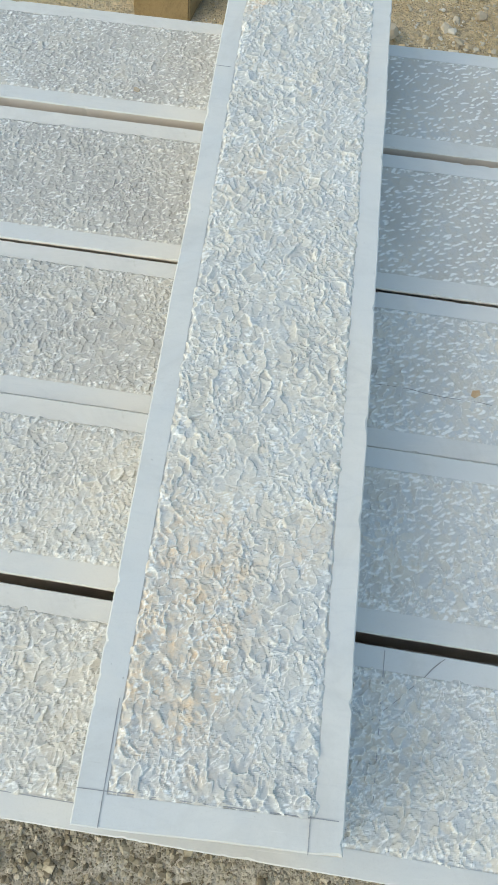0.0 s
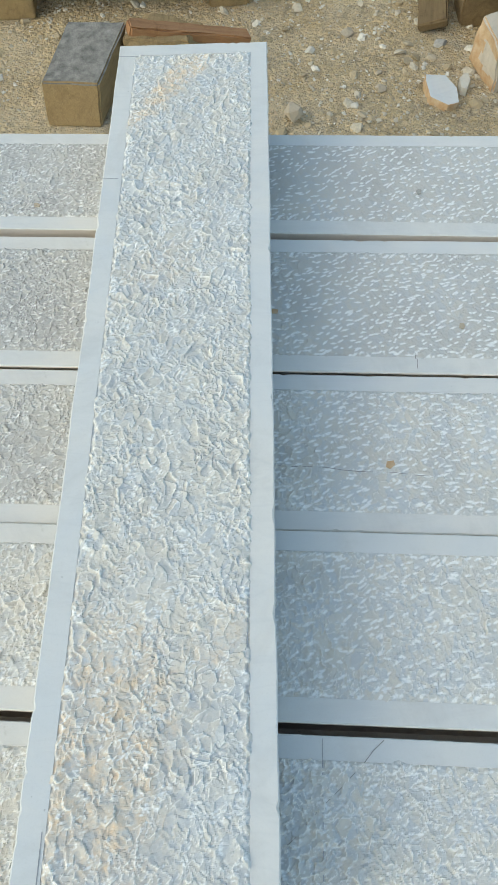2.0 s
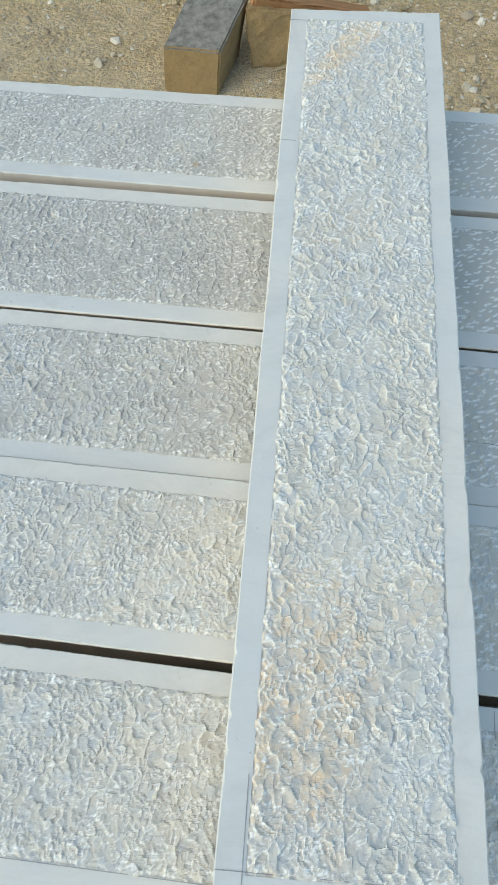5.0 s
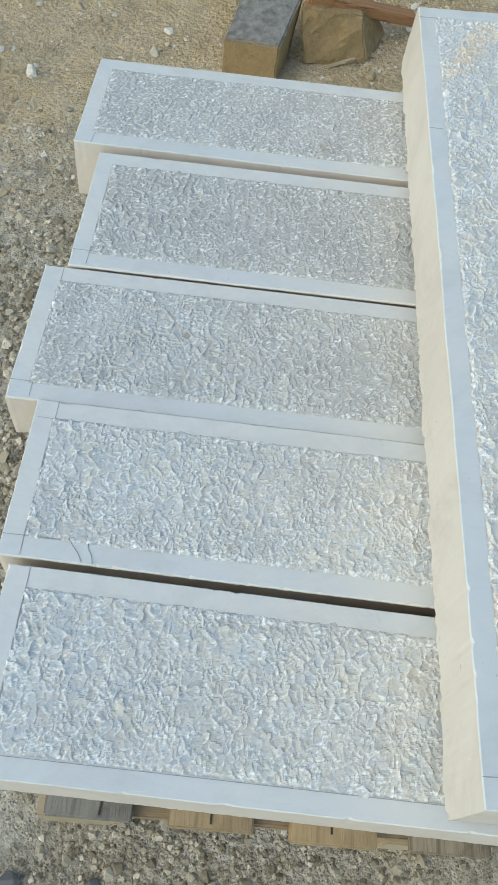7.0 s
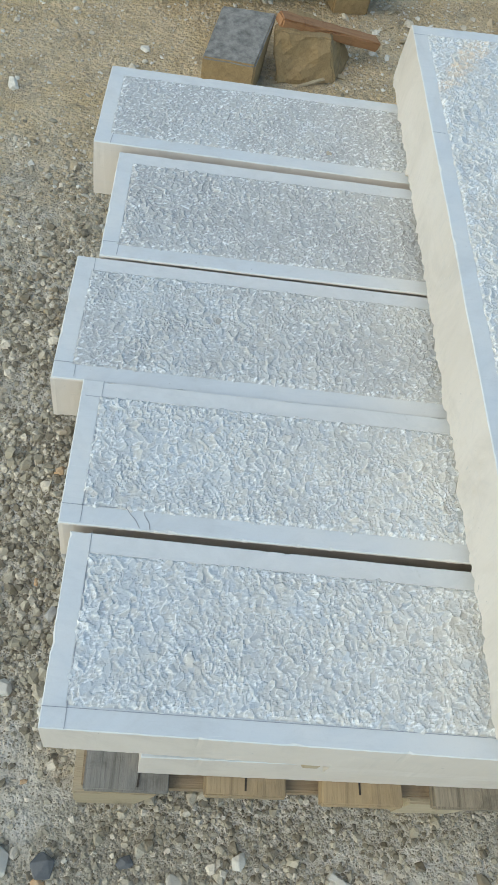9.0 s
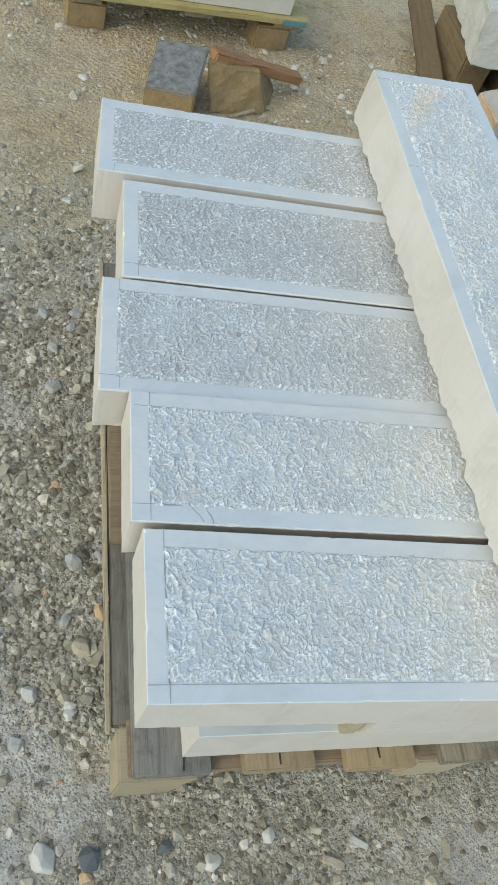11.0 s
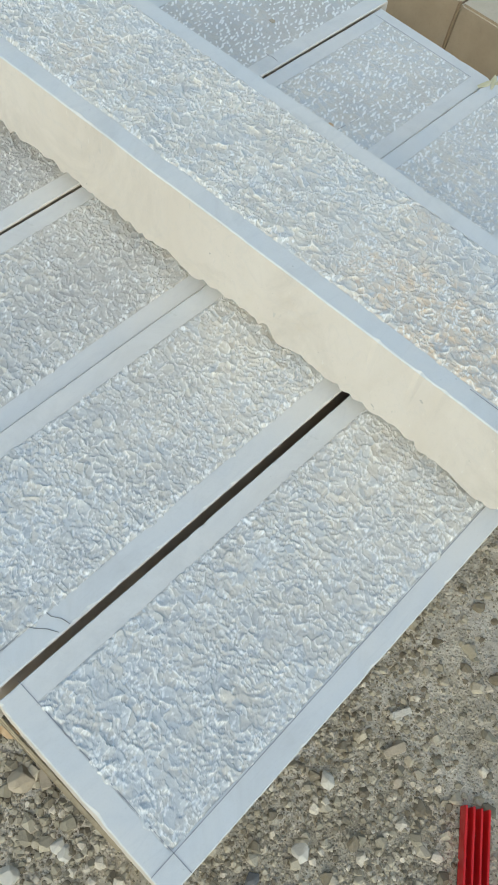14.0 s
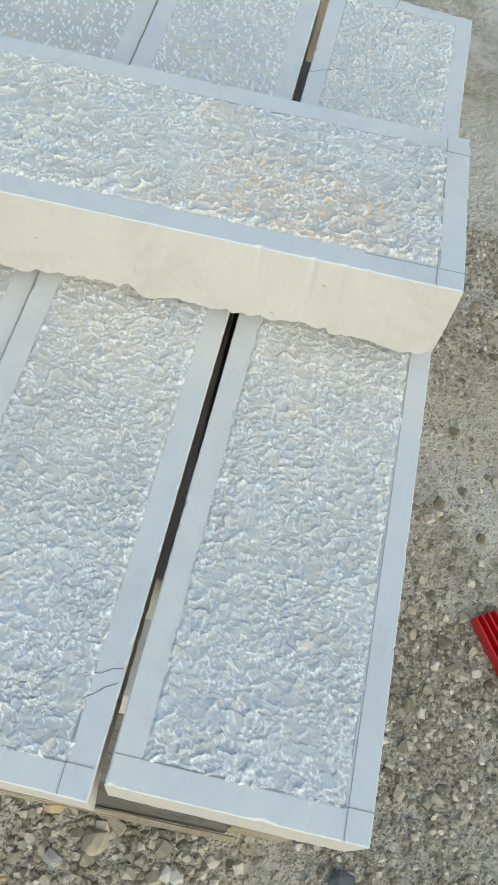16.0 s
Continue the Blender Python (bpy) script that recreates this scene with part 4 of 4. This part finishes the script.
LOOSE += ((-0.226, -0.17, 0.03, 3), (-0.717, -0.122, 0.05, 2), (-0.721, -0.153, 0.03, 4), (-0.28, -0.205, 0.024, 3), (0.285, 2.512, 0.04, 0), (0.505, 2.396, 0.025, 3),
          (0.416, 2.226, 0.035, 0), (0.503, 2.303, 0.042, 3), (0.222, 2.16, 0.07, 3), (0.724, 2.561, 0.05, 1), (0.686, 2.478, 0.035, 3), (0.413, 2.598, 0.05, 3), (-0.806, 0.407, 0.018, 4),
          (-0.69, 0.357, 0.035, 4), (-0.772, 0.016, 0.015, 4), (-0.803, 0.787, 0.03, 3), (-0.749, 1.229, 0.035, 1), (-0.855, 0.093, 0.04, 1), (-0.765, 0.341, 0.035, 1))
for x, y, s, k in LOOSE:
    z = float(ground_height(np.array([x]), np.array([y]))[0])
    solid("loose_stone", shard((s * 1.15, s * 0.85, s * 0.62), 0.2, stones, 26), LOOKS[k][0], ("broken white stone", "broken grey stone", "dark grey stone", "tan broken stone", "orange brick crumb")[k] + " lying on the grit",
          "stone", (x, y, z - 0.003), (0, 0, stones.uniform(0, 180)), "loose stones")


for x, y, a, b, turn, m, words in ((-0.20, -0.132, 0.042, 0.013, -28, M_WHITE, "white stone splinter"), (-0.265, -0.164, 0.045, 0.016, -25, M_TAN, "tan stone splinter"), (-0.70, 0.235, 0.06, 0.018, 62, M_TAN, "long tan stone splinter")):
    solid("stone_splinter", beam(a, b, b * 0.7, stones, 0.002, 0.0016, 4), m, words + " lying on the grit", "stone", (x, y, 0.0), (0, 0, turn), "loose splinters")


def grains(name, count, region, lo, hi, mat, label, seed, mask=0.0, flat=0.55, fade=0.0):
    """Loose grit strewn over a stretch of ground, as one mesh."""
    r = np.random.RandomState(seed)
    kinds = []
    for i in range(14):
        bm = bmesh.new()
        g = random.Random(seed * 50 + i)
        wide, tall = g.uniform(0.65, 1.0), g.uniform(0.7, 1.1)
        for n in range(11):
            up = 1 - 2 * (n + 0.5) / 11
            a, r0 = 2.4 * n + g.uniform(-0.45, 0.45), math.sqrt(1 - up * up) * g.uniform(0.82, 1.08)
            bm.verts.new((math.cos(a) * r0 * wide, math.sin(a) * r0, up * tall * g.uniform(0.85, 1.0)))
        bmesh.ops.convex_hull(bm, input=bm.verts[:])
        bmesh.ops.delete(bm, geom=[v for v in bm.verts if not v.link_faces], context="VERTS")
        bmesh.ops.triangulate(bm, faces=bm.faces[:])
        bm.verts.index_update()
        kinds.append((np.array([v.co[:] for v in bm.verts]), np.array([[v.index for v in f.verts] for f in bm.faces])))
        bm.free()
    x0, x1, y0, y1 = region
    x, y = r.uniform(x0, x1, count), r.uniform(y0, y1, count)
    keep = lattice_noise(x, y, 0.40, 77) * 0.4 + lattice_noise(x, y, 0.15, seed + 3) * 0.38 + lattice_noise(x, y, 0.05, seed + 4) * 0.22 > mask * r.uniform(0.6, 1.2, count)
    keep &= r.rand(count) < np.minimum(x - x0, y - y0) / 0.15 + 0.05
    if fade:
        keep &= r.rand(count) < (y1 - y) / fade
    inside = (x > -0.64) & (x < 0.62) & (y > 0.02) & (y < 1.28)
    x, y = x[keep & ~inside], y[keep & ~inside]
    z = ground_height(x, y)
    size = lo * (hi / lo) ** (r.rand(len(x)) ** 2.6) * 0.5
    size = np.minimum(size, hi / 2)
    V, F, base = [], [], 0
    for i in range(len(x)):
        kv, kf = kinds[i % 14]
        a = r.uniform(0, 6.283)
        t1, t2 = r.normal(0, 0.3, 2)
        p = kv * size[i] * np.array([1.15, 0.9, flat])
        p[:, 2] += t1 * p[:, 0] + t2 * p[:, 1]
        q = np.stack([p[:, 0] * math.cos(a) - p[:, 1] * math.sin(a) + x[i], p[:, 0] * math.sin(a) + p[:, 1] * math.cos(a) + y[i], p[:, 2] + z[i] + size[i] * flat * 0.3], -1)
        V.append(q)
        F.append(kf + base)
        base += len(kv)
    V, F = np.concatenate(V) * U, np.concatenate(F)
    me = bpy.data.meshes.new(name)
    me.vertices.add(len(V))
    me.vertices.foreach_set("co", V.astype(np.float32).ravel())
    me.loops.add(F.size)
    me.loops.foreach_set("vertex_index", F.astype(np.int32).ravel())
    me.polygons.add(len(F))
    me.polygons.foreach_set("loop_start", np.arange(0, F.size, 3, dtype=np.int32))
    me.polygons.foreach_set("loop_total", np.full(len(F), 3, dtype=np.int32))
    me.polygons.foreach_set("use_smooth", np.zeros(len(F), dtype=bool))
    me.materials.append(mat)
    me.update(calc_edges=True)
    return tagged(new(name, me), label, "gravel", kind="stuff")


grains("gravel", 52000, (-1.2, 0.8, -0.68, 0.05), 0.0042, 0.017, M_GRAVEL, "coarse grey broken gravel strewn before the pallet", 41, 0.64)
grains("gravel", 38000, (-1.25, -0.55, 0.0, 1.9), 0.0045, 0.024, M_GRAVEL, "coarse grey broken gravel strewn beside the pallet", 42, 0.5, 0.55, 0.95)
grains("grit", 26000, (-1.1, 0.6, -0.6, 0.3), 0.003, 0.006, M_GRAVEL, "fine grey grit on the ground", 43, 0.2)
grains("grit", 24000, (-1.5, 1.1, 1.0, 3.0), 0.004, 0.020, M_SANDY, "fine beige grit on the sand", 44, 0.36)
grains("gravel", 2600, (-1.2, 0.8, -0.68, 0.05), 0.014, 0.034, M_GRAVEL, "larger broken stones among the grey gravel", 45, 0.5)
grains("gravel", 2200, (-1.25, -0.55, 0.0, 2.0), 0.014, 0.040, M_GRAVEL, "larger broken stones beside the pallet", 46, 0.4, 0.55, 1.2)
grains("pebbles", 2200, (-1.5, 1.2, 1.4, 3.0), 0.011, 0.050, M_SANDY, "pale pebbles scattered over the beige sand", 47, 0.45)
